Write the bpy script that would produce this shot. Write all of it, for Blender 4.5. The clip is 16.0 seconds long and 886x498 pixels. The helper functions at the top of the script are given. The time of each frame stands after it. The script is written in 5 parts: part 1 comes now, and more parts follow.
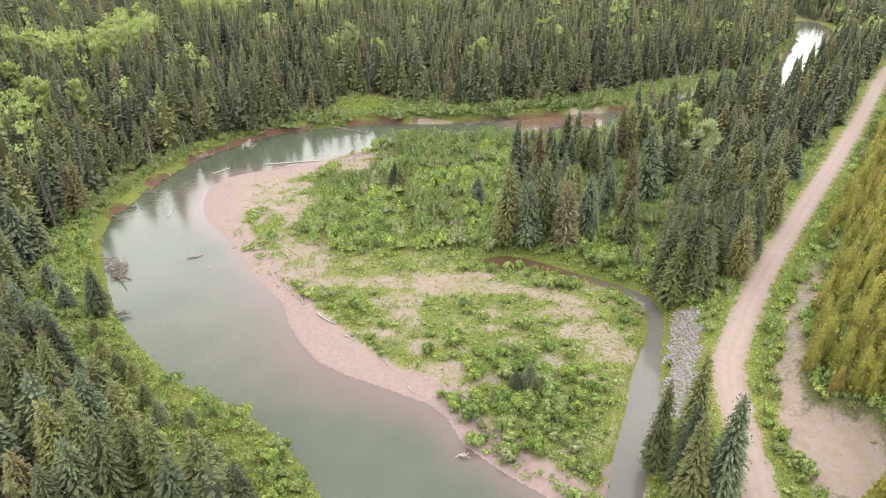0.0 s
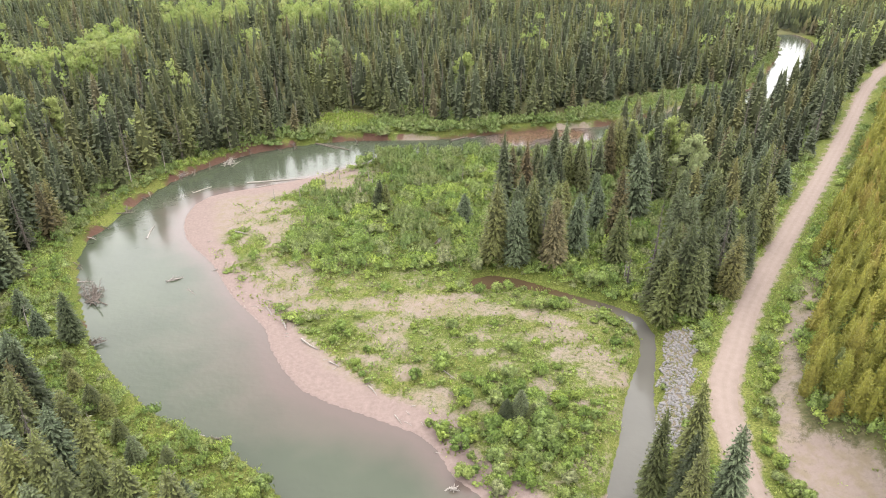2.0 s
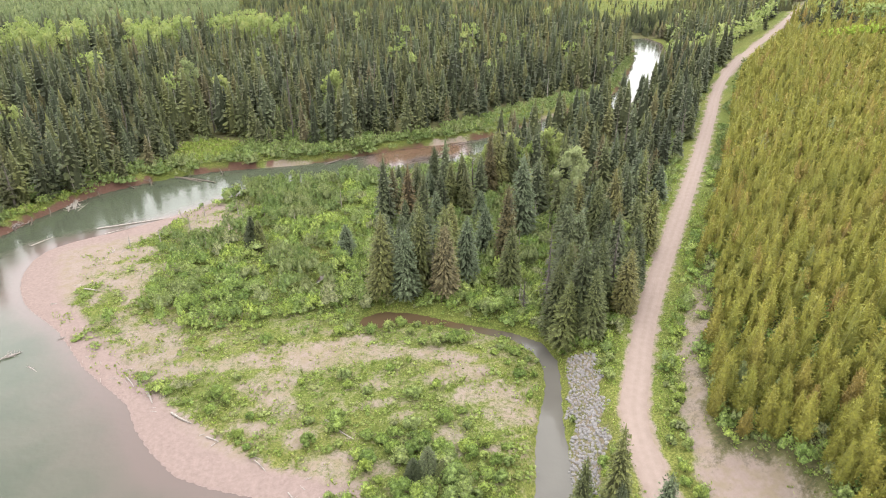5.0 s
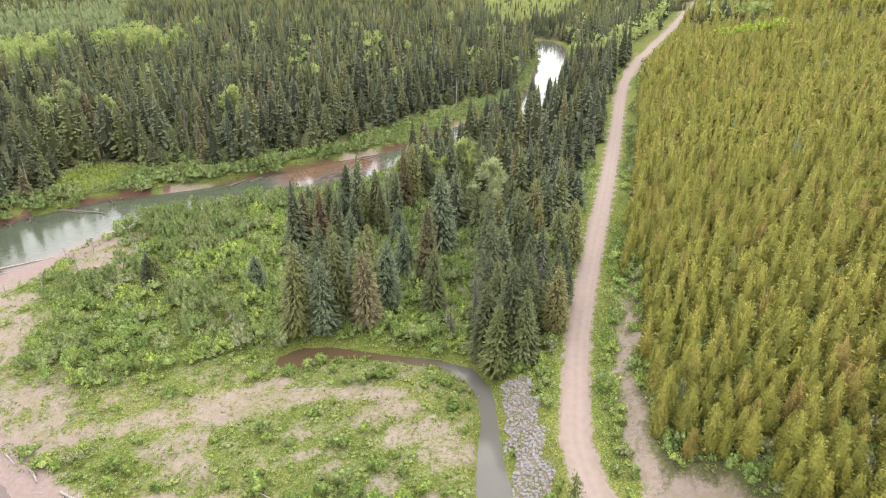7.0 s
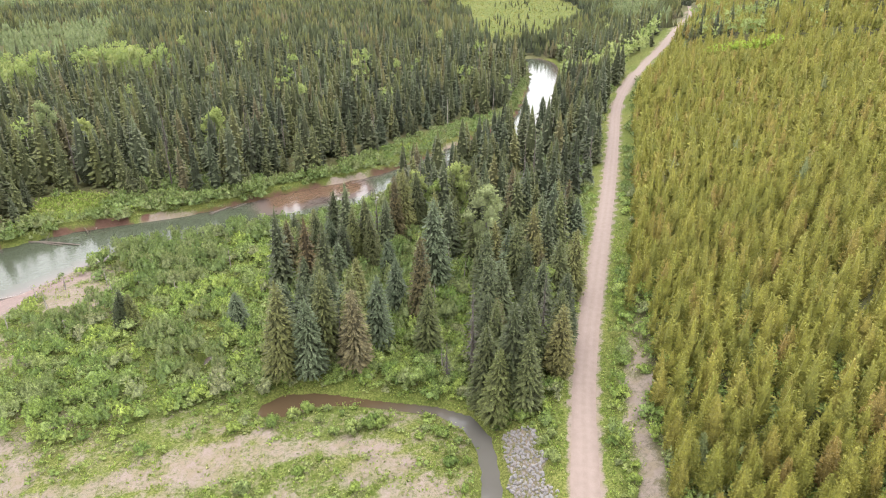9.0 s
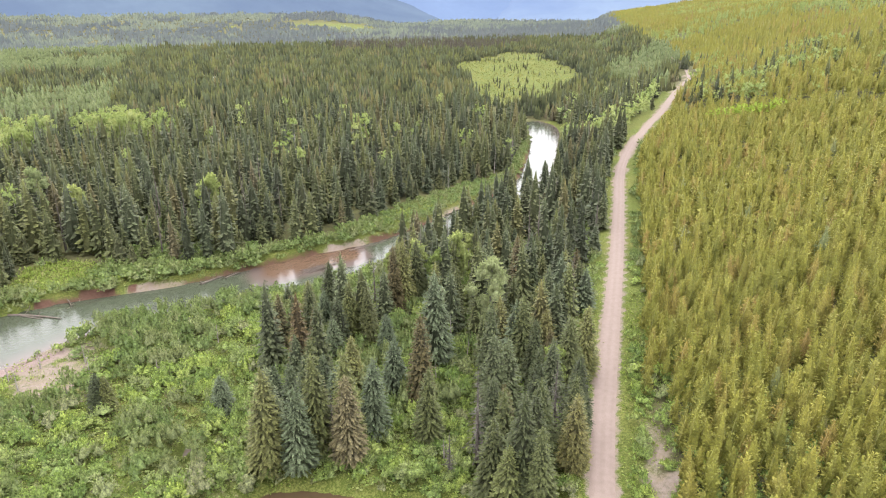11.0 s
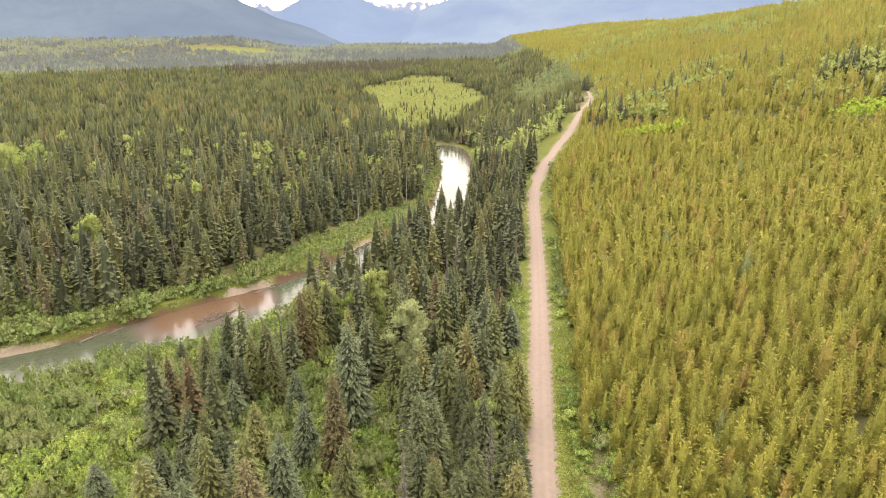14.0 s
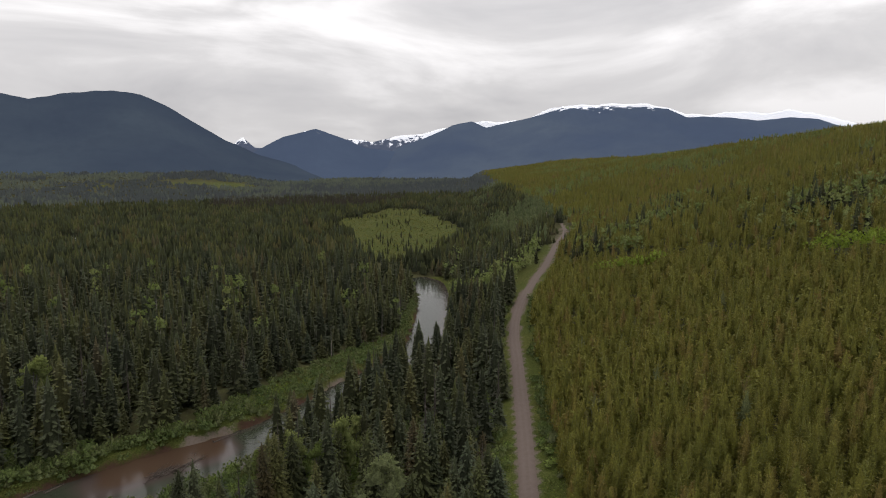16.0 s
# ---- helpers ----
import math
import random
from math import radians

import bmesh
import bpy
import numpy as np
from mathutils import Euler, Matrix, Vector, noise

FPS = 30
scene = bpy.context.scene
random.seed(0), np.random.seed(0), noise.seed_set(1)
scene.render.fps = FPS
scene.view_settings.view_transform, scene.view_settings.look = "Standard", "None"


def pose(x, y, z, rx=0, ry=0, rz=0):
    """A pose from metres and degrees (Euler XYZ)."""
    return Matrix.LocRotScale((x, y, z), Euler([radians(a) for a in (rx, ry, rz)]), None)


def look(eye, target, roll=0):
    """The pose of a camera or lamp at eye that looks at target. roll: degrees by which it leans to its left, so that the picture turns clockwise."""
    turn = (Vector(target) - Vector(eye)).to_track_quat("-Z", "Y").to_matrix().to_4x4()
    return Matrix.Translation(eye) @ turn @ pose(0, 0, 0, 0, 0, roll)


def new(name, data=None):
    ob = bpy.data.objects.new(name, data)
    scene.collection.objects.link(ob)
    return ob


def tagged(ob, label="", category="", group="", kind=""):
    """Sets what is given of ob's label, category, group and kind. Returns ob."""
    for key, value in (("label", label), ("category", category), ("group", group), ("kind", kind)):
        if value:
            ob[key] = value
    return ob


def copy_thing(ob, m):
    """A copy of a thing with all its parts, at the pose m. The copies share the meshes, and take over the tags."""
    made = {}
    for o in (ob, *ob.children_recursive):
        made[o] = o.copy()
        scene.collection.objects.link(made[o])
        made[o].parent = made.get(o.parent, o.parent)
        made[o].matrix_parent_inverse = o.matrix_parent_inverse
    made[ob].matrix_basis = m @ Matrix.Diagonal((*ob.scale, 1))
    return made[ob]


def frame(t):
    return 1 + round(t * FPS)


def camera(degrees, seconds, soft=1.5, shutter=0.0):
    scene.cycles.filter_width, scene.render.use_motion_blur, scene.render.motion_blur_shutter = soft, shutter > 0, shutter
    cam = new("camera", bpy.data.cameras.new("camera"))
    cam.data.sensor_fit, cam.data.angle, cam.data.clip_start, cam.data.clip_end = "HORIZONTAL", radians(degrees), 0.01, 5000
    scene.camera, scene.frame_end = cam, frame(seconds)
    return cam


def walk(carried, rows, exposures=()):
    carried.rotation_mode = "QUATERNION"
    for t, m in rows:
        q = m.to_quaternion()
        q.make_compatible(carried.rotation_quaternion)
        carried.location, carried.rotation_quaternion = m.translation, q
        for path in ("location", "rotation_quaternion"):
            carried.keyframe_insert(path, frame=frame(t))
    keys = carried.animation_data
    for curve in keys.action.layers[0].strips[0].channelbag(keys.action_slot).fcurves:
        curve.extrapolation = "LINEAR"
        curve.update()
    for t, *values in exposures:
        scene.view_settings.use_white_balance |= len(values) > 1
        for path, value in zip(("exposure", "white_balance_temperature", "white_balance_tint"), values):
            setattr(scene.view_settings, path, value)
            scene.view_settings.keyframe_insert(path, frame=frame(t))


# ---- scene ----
cam = camera(67.2, 16.0, soft=1.0)
METRES, EYE, TILT, LEAN, TURN = 72.0, 82.7, -28.5, 0.0, 0.0
ROWS = [
    (0.0, 0.0, 0.0, 0.0, 0.0, 0.0, -0.0),
    (0.5, 0.0, 0.0061, 0.0039, -0.07, 0.3, 0.06),
    (1.0, 0.0004, 0.0169, 0.0104, -0.21, 0.57, 0.15),
    (1.5, 0.0009, 0.0318, 0.019, -0.5, 0.8, 0.3),
    (2.0, 0.0013, 0.0508, 0.0289, -1.11, 1.02, 0.59),
    (2.5, 0.0034, 0.072, 0.041, -2.05, 1.16, 1.11),
    (3.0, 0.0048, 0.096, 0.0538, -3.8, 1.26, 2.02),
    (3.5, 0.0061, 0.1214, 0.068, -5.61, 1.33, 2.97),
    (4.0, 0.0079, 0.1467, 0.0829, -7.38, 1.32, 3.94),
    (6.5, 0.0301, 0.2897, 0.1611, -16.37, 0.87, 8.85),
    (7.0, 0.039, 0.3204, 0.1772, -18.12, 0.6, 9.79),
    (7.5, 0.0454, 0.3516, 0.1941, -19.05, 0.46, 10.28),
    (8.0, 0.0556, 0.3825, 0.2099, -18.99, 0.5, 10.33),
    (10.5, 0.1162, 0.5354, 0.2901, -18.92, 5.34, 10.48),
    (11.0, 0.1286, 0.5649, 0.3055, -18.93, 6.65, 10.49),
    (11.5, 0.141, 0.5936, 0.3196, -18.94, 7.97, 10.52),
    (12.0, 0.154, 0.6223, 0.3341, -18.94, 8.1, 10.52),
    (12.5, 0.1674, 0.6503, 0.3488, -19.27, 8.13, 10.69),
    (13.0, 0.1824, 0.6777, 0.3628, -20.69, 7.95, 11.39),
    (13.5, 0.1958, 0.7051, 0.3769, -23.48, 7.47, 12.73),
    (14.0, 0.2085, 0.7323, 0.391, -26.16, 6.95, 13.99),
    (14.5, 0.2217, 0.7591, 0.4067, -27.65, 6.72, 14.67),
    (15.0, 0.237, 0.7848, 0.4237, -28.02, 9.61, 14.84),
    (15.5, 0.2531, 0.8112, 0.4373, -28.09, 13.65, 14.79),
    (16.0, 0.2698, 0.838, 0.4497, -28.15, 17.53, 14.79),
]
EXPOSURES = [(0.0, -0.11, 6550, 10), (8.2, -0.12, 6450, 11), (10.5, -0.03, 6350, 13), (11.5, -0.02, 6600, 13), (12.5, 0.0, 7200, 12), (14.5, -0.02, 7700, 13), (15.1, -0.03, 7600, 13), (15.35, -0.3, 7400, 13), (15.6, -1.45, 7250, 12), (15.8, -2.05, 6950, 12), (16.0, -2.55, 6600, 12)]
walk(cam, [(t, pose(0, 0, EYE, TILT, LEAN, TURN) @ pose(METRES * x, METRES * y, METRES * z, 90 + pitch, roll, yaw)) for t, x, y, z, yaw, pitch, roll in ROWS], EXPOSURES)

# ---- light: an overcast sky with a weak, broad sun ----
SKY_STRENGTH = 1.0
world = bpy.data.worlds.new("overcast")
scene.world = world
world.use_nodes = True
wn, wl = world.node_tree.nodes, world.node_tree.links
wn.clear()
w_out = wn.new("ShaderNodeOutputWorld")
w_bg = wn.new("ShaderNodeBackground")
w_sky = wn.new("ShaderNodeTexSky")
w_sky.sky_type, w_sky.sun_disc = "NISHITA", False
w_sky.sun_elevation, w_sky.sun_rotation = radians(52), radians(75)
w_co = wn.new("ShaderNodeTexCoord")
w_map = wn.new("ShaderNodeMapping")
w_map.inputs["Location"].default_value = (3.1, 1.7, 0.0)
w_map.inputs["Scale"].default_value = (1.0, 1.0, 3.4)
w_noise = wn.new("ShaderNodeTexNoise")
w_noise.inputs["Scale"].default_value = 2.3
w_noise.inputs["Detail"].default_value = 7
w_noise.inputs["Roughness"].default_value = 0.55
w_noise.inputs["Distortion"].default_value = 0.5
w_ramp = wn.new("ShaderNodeValToRGB")
w_ramp.color_ramp.elements[0].position, w_ramp.color_ramp.elements[0].color = 0.28, (3.2, 3.22, 3.34, 1)
w_ramp.color_ramp.elements[1].position, w_ramp.color_ramp.elements[1].color = 0.60, (5.9, 5.9, 5.95, 1)
w_mid = w_ramp.color_ramp.elements.new(0.46)
w_mid.color = (4.3, 4.3, 4.35, 1)
w_scale = wn.new("ShaderNodeMix")
w_scale.data_type, w_scale.blend_type = "RGBA", "MIX"
w_scale.inputs[0].default_value = 0.93
w_dim = wn.new("ShaderNodeMix")
w_dim.data_type, w_dim.blend_type = "RGBA", "MULTIPLY"
w_dim.inputs[0].default_value = 1.0
w_dim.inputs[7].default_value = (0.12, 0.12, 0.12, 1)
wl.new(w_co.outputs["Generated"], w_map.inputs["Vector"])
wl.new(w_map.outputs["Vector"], w_noise.inputs["Vector"])
wl.new(w_noise.outputs["Fac"], w_ramp.inputs["Fac"])
wl.new(w_sky.outputs["Color"], w_dim.inputs[6])
wl.new(w_dim.outputs[2], w_scale.inputs[6])
wl.new(w_ramp.outputs["Color"], w_scale.inputs[7])
w_sep = wn.new("ShaderNodeSeparateXYZ")
w_up = wn.new("ShaderNodeMapRange")
w_up.inputs["To Min"].default_value, w_up.inputs["To Max"].default_value = 0.84, 2.25
w_grade = wn.new("ShaderNodeMix")
w_grade.data_type, w_grade.blend_type = "RGBA", "MULTIPLY"
w_grade.inputs[0].default_value = 1.0
wl.new(w_co.outputs["Generated"], w_sep.inputs[0])
wl.new(w_sep.outputs["Z"], w_up.inputs["Value"])
wl.new(w_scale.outputs[2], w_grade.inputs[6])
wl.new(w_up.outputs["Result"], w_grade.inputs[7])
wl.new(w_grade.outputs[2], w_bg.inputs["Color"])
w_bg.inputs["Strength"].default_value = SKY_STRENGTH
wl.new(w_bg.outputs["Background"], w_out.inputs["Surface"])

sun = new("sun", bpy.data.lights.new("sun", "SUN"))
sun.data.energy, sun.data.angle, sun.data.color = 1.5, radians(14), (1.0, 0.96, 0.9)
sun.matrix_world = look((260, 60, 340), (0, 0, 0))

# ---- materials ----


class Nodes:
    """A small writer of node materials."""

    def __init__(self, name, rough=0.9, spec=0.2):
        self.mat = bpy.data.materials.new(name)
        self.mat.use_nodes = True
        self.n, self.l = self.mat.node_tree.nodes, self.mat.node_tree.links
        self.bsdf = self.n["Principled BSDF"]
        self.bsdf.inputs["Roughness"].default_value = rough
        self.bsdf.inputs["Specular IOR Level"].default_value = spec
        self.co = self.n.new("ShaderNodeTexCoord").outputs["Object"]
        self.geo = self.n.new("ShaderNodeNewGeometry")

    def put(self, value, socket):
        if isinstance(value, (int, float)):
            socket.default_value = value
        elif isinstance(value, tuple):
            socket.default_value = (*value, 1) if len(value) == 3 else value
        else:
            self.l.new(value, socket)

    def noise(self, scale, detail=4, rough=0.55, vector=None):
        t = self.n.new("ShaderNodeTexNoise")
        t.inputs["Scale"].default_value, t.inputs["Detail"].default_value = scale, detail
        t.inputs["Roughness"].default_value = rough
        self.l.new(vector or self.geo.outputs["Position"], t.inputs["Vector"])
        return t.outputs["Fac"]

    def ramp(self, fac, stops, mode="LINEAR"):
        r = self.n.new("ShaderNodeValToRGB")
        r.color_ramp.interpolation = mode
        e = r.color_ramp.elements
        while len(e) < len(stops):
            e.new(0.5)
        for k, (p, c) in enumerate(stops):
            e[k].position = p
            e[k].color = (*c, 1) if isinstance(c, tuple) else (c, c, c, 1)
        self.put(fac, r.inputs["Fac"])
        return r.outputs["Color"]

    def mix(self, fac, a, b, how="MIX"):
        m = self.n.new("ShaderNodeMix")
        m.data_type, m.blend_type = "RGBA", how
        self.put(fac, m.inputs[0])
        self.put(a, m.inputs[6])
        self.put(b, m.inputs[7])
        return m.outputs[2]

    def math(self, how, a, b=0.0, c=0.0):
        m = self.n.new("ShaderNodeMath")
        m.operation = how
        for k, v in enumerate((a, b, c)):
            self.put(v, m.inputs[k])
        return m.outputs[0]

    def attribute(self, name, out="Fac"):
        a = self.n.new("ShaderNodeAttribute")
        a.attribute_name = name
        return a.outputs[out]

    def chance(self):
        """A number for each plant: its tint where many are joined, the object's own random where it stands alone."""
        i = self.n.new("ShaderNodeObjectInfo").outputs["Random"]
        return self.math("FRACT", self.math("ADD", self.attribute("tint"), i))

    def bump(self, height, strength, distance):
        b = self.n.new("ShaderNodeBump")
        b.inputs["Strength"].default_value, b.inputs["Distance"].default_value = strength, distance
        self.put(height, b.inputs["Height"])
        self.l.new(b.outputs["Normal"], self.bsdf.inputs["Normal"])

    def colour(self, c):
        self.put(c, self.bsdf.inputs["Base Color"])
        return self


def leafy(name, stops, tip, tip_amount=0.5, through_light=0.25, grain=3.2, mottle=1.0, inner=0.36, rough=0.75, mode="LINEAR"):
    """Foliage: a colour for each plant, lighter young tips, crown shade painted dark into the inner foliage, some light
    passing through.
    """
    m = Nodes(name, rough, 0.25)
    base = m.ramp(m.chance(), stops, mode)
    fine = m.noise(1.5, 2)
    base = m.mix(m.ramp(fine, [(0.3, 0.0), (0.7, 1.0)]), m.mix(1.0, base, (0.74, 0.76, 0.72), "MULTIPLY"), m.mix(1.0, base, (1.22, 1.21, 1.15), "MULTIPLY"))
    clump = m.noise(grain, 3, 0.65)
    base = m.mix(m.ramp(clump, [(0.36, 0.0), (0.64, 1.0)]), m.mix(mottle, base, m.mix(1.0, base, (0.32, 0.34, 0.34), "MULTIPLY")), m.mix(mottle, base, m.mix(1.0, base, (1.55, 1.54, 1.50), "MULTIPLY")))
    # low tip values are multiplied darker by inner: crown shade put into the base colour
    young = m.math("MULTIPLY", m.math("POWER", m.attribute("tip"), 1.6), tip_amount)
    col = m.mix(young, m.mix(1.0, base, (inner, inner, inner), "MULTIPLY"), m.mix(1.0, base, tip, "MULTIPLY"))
    m.bump(clump, 0.6, 0.35)
    m.colour(col)
    tr = m.n.new("ShaderNodeBsdfTranslucent")
    m.l.new(col, tr.inputs["Color"])
    mx = m.n.new("ShaderNodeMixShader")
    mx.inputs[0].default_value = through_light
    m.l.new(m.bsdf.outputs[0], mx.inputs[1])
    m.l.new(tr.outputs[0], mx.inputs[2])
    m.l.new(mx.outputs[0], m.n["Material Output"].inputs["Surface"])
    return m.mat


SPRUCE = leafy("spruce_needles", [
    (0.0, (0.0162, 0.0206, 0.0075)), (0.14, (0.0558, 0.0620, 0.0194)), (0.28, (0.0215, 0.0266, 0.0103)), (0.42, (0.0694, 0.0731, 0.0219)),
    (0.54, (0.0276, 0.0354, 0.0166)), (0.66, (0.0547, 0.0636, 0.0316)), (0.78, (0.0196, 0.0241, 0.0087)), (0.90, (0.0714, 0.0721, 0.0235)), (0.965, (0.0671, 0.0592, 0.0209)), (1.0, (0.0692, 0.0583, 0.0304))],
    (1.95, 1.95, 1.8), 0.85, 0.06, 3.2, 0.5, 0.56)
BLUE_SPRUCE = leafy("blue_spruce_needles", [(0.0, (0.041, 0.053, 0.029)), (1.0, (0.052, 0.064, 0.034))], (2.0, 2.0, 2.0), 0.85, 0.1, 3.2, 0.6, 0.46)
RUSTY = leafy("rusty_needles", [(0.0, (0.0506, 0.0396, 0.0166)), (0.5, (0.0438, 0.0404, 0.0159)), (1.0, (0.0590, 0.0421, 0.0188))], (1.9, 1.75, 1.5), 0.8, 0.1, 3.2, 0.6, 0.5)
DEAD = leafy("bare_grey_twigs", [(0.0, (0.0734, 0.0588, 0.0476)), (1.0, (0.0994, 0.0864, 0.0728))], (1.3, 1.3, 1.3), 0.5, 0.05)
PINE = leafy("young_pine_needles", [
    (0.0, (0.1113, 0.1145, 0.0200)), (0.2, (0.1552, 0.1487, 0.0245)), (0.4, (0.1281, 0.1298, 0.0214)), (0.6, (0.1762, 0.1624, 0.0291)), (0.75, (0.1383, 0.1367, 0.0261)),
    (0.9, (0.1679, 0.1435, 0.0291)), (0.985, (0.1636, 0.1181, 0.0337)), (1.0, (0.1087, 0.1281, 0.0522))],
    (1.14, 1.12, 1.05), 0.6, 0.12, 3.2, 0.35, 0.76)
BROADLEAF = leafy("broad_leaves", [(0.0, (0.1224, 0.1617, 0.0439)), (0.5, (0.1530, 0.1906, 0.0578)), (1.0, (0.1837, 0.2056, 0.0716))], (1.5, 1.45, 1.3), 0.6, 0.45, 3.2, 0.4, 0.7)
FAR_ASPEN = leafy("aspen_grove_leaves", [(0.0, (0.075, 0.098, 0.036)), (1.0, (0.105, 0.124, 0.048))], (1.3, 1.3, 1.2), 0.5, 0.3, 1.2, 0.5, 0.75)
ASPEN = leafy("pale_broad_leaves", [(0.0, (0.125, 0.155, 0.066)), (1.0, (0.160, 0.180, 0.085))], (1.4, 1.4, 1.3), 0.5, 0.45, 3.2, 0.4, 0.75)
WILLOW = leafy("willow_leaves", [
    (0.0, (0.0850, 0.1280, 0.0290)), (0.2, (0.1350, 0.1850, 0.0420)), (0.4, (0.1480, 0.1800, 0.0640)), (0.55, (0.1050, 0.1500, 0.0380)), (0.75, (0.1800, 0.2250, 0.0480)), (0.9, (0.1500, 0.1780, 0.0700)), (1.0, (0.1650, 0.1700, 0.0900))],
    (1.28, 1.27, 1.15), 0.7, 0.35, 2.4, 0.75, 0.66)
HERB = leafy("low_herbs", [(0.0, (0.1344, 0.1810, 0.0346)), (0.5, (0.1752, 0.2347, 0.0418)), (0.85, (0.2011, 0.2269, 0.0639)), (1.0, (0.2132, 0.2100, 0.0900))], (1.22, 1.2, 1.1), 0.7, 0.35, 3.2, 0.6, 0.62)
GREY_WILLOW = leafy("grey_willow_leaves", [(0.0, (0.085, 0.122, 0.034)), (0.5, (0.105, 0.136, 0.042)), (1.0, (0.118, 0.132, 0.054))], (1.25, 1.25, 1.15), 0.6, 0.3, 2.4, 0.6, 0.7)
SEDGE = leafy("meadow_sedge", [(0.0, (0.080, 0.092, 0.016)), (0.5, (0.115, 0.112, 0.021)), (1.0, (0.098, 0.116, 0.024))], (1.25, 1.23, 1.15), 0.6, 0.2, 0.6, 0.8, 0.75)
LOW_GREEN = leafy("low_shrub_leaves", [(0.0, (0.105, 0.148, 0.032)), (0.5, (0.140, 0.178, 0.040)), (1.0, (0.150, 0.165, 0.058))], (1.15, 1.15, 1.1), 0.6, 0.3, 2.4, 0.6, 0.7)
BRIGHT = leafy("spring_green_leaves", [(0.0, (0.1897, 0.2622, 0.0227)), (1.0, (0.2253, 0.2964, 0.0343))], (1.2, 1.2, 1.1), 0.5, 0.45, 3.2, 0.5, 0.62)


def bark_material(name, dark, light):
    m = Nodes(name, 0.95, 0.1)
    f = m.noise(6.0, 6, 0.65)
    m.colour(m.ramp(f, [(0.3, dark), (0.7, light)]))
    m.bump(m.noise(14.0, 4), 0.5, 0.05)
    return m.mat


BARK = bark_material("grey_brown_bark", (0.0315, 0.0263, 0.0218), (0.0900, 0.0788, 0.0675))
PALE_BARK = bark_material("pale_bark", (0.0720, 0.0675, 0.0585), (0.1890, 0.1800, 0.1620))
WEATHERED = bark_material("weathered_wood", (0.085, 0.072, 0.063), (0.21, 0.19, 0.172))
DARK_WOOD = bark_material("wet_dark_wood", (0.0360, 0.0270, 0.0225), (0.1080, 0.0900, 0.0765))


def ground_material():
    """Forest floor, lush herbs, pale sediment and red earth, by where they lie."""
    m = Nodes("valley_ground", 1.0, 0.05)
    big, mid, small, grit = m.noise(0.035, 4), m.noise(0.22, 5, 0.6), m.noise(1.3, 5, 0.65), m.noise(9.0, 4, 0.7)
    floor = m.mix(m.ramp(mid, [(0.35, 0.0), (0.65, 1.0)]), (0.030, 0.030, 0.015), (0.052, 0.056, 0.019))
    floor = m.mix(m.ramp(m.noise(2.2, 4, 0.7), [(0.42, 0.0), (0.62, 0.7)]), floor, (0.062, 0.054, 0.028))
    lush = m.mix(m.ramp(mid, [(0.3, 0.0), (0.7, 1.0)]), (0.0297, 0.0462, 0.0080), (0.0542, 0.0722, 0.0132))
    lush = m.mix(m.ramp(small, [(0.40, 0.0), (0.62, 0.9)]), lush, (0.0765, 0.0850, 0.0220))
    lush = m.mix(m.ramp(big, [(0.46, 0.0), (0.6, 0.55)]), lush, (0.0980, 0.0924, 0.0263))
    lush = m.mix(m.ramp(grit, [(0.45, 0.0), (0.70, 0.7)]), lush, (0.0839, 0.0758, 0.0330))
    lush = m.mix(m.ramp(m.noise(2.6, 3, 0.7), [(0.44, 0.75), (0.56, 0.0)]), lush, (0.0279, 0.0388, 0.0073))
    sand = m.mix(m.ramp(small, [(0.3, 0.0), (0.75, 1.0)]), (0.0921, 0.0717, 0.0594), (0.1268, 0.1060, 0.0883))
    sand = m.mix(m.ramp(big, [(0.4, 0.0), (0.65, 0.5)]), sand, (0.1232, 0.0921, 0.0830))
    sand = m.mix(m.ramp(grit, [(0.25, 0.5), (0.55, 0.0)]), sand, (0.0670, 0.0535, 0.0444))
    sand = m.mix(m.ramp(m.noise(0.45, 4, 0.6), [(0.45, 0.0), (0.62, 0.55)]), sand, (0.0900, 0.0720, 0.0430))
    earth = m.mix(m.ramp(small, [(0.3, 0.0), (0.7, 1.0)]), (0.0360, 0.0180, 0.0130), (0.0600, 0.0350, 0.0260))
    silt = m.mix(m.ramp(small, [(0.3, 0.0), (0.7, 1.0)]), (0.088, 0.065, 0.058), (0.118, 0.090, 0.080))
    zone = m.attribute("zone", "Color")
    sep = m.n.new("ShaderNodeSeparateColor")
    m.l.new(zone, sep.inputs[0])
    shift = m.math("MULTIPLY", m.math("SUBTRACT", m.math("ADD", m.math("ADD", small, mid), grit), 1.5), 1.15)

    def edge(x):
        return m.ramp(m.math("ADD", x, shift), [(0.30, 0.0), (0.72, 1.0)])

    col = m.mix(edge(sep.outputs["Green"]), floor, lush)
    col = m.mix(edge(sep.outputs["Red"]), col, sand)
    col = m.mix(edge(sep.outputs["Blue"]), col, earth)
    col = m.mix(m.ramp(m.math("ADD", m.attribute("wet"), m.math("MULTIPLY", shift, 0.3)), [(0.3, 0.0), (0.7, 1.0)]), col, silt)
    m.colour(col)
    m.bump(m.math("ADD", small, m.math("MULTIPLY", grit, 0.4)), 0.6, 0.25)
    return m.mat


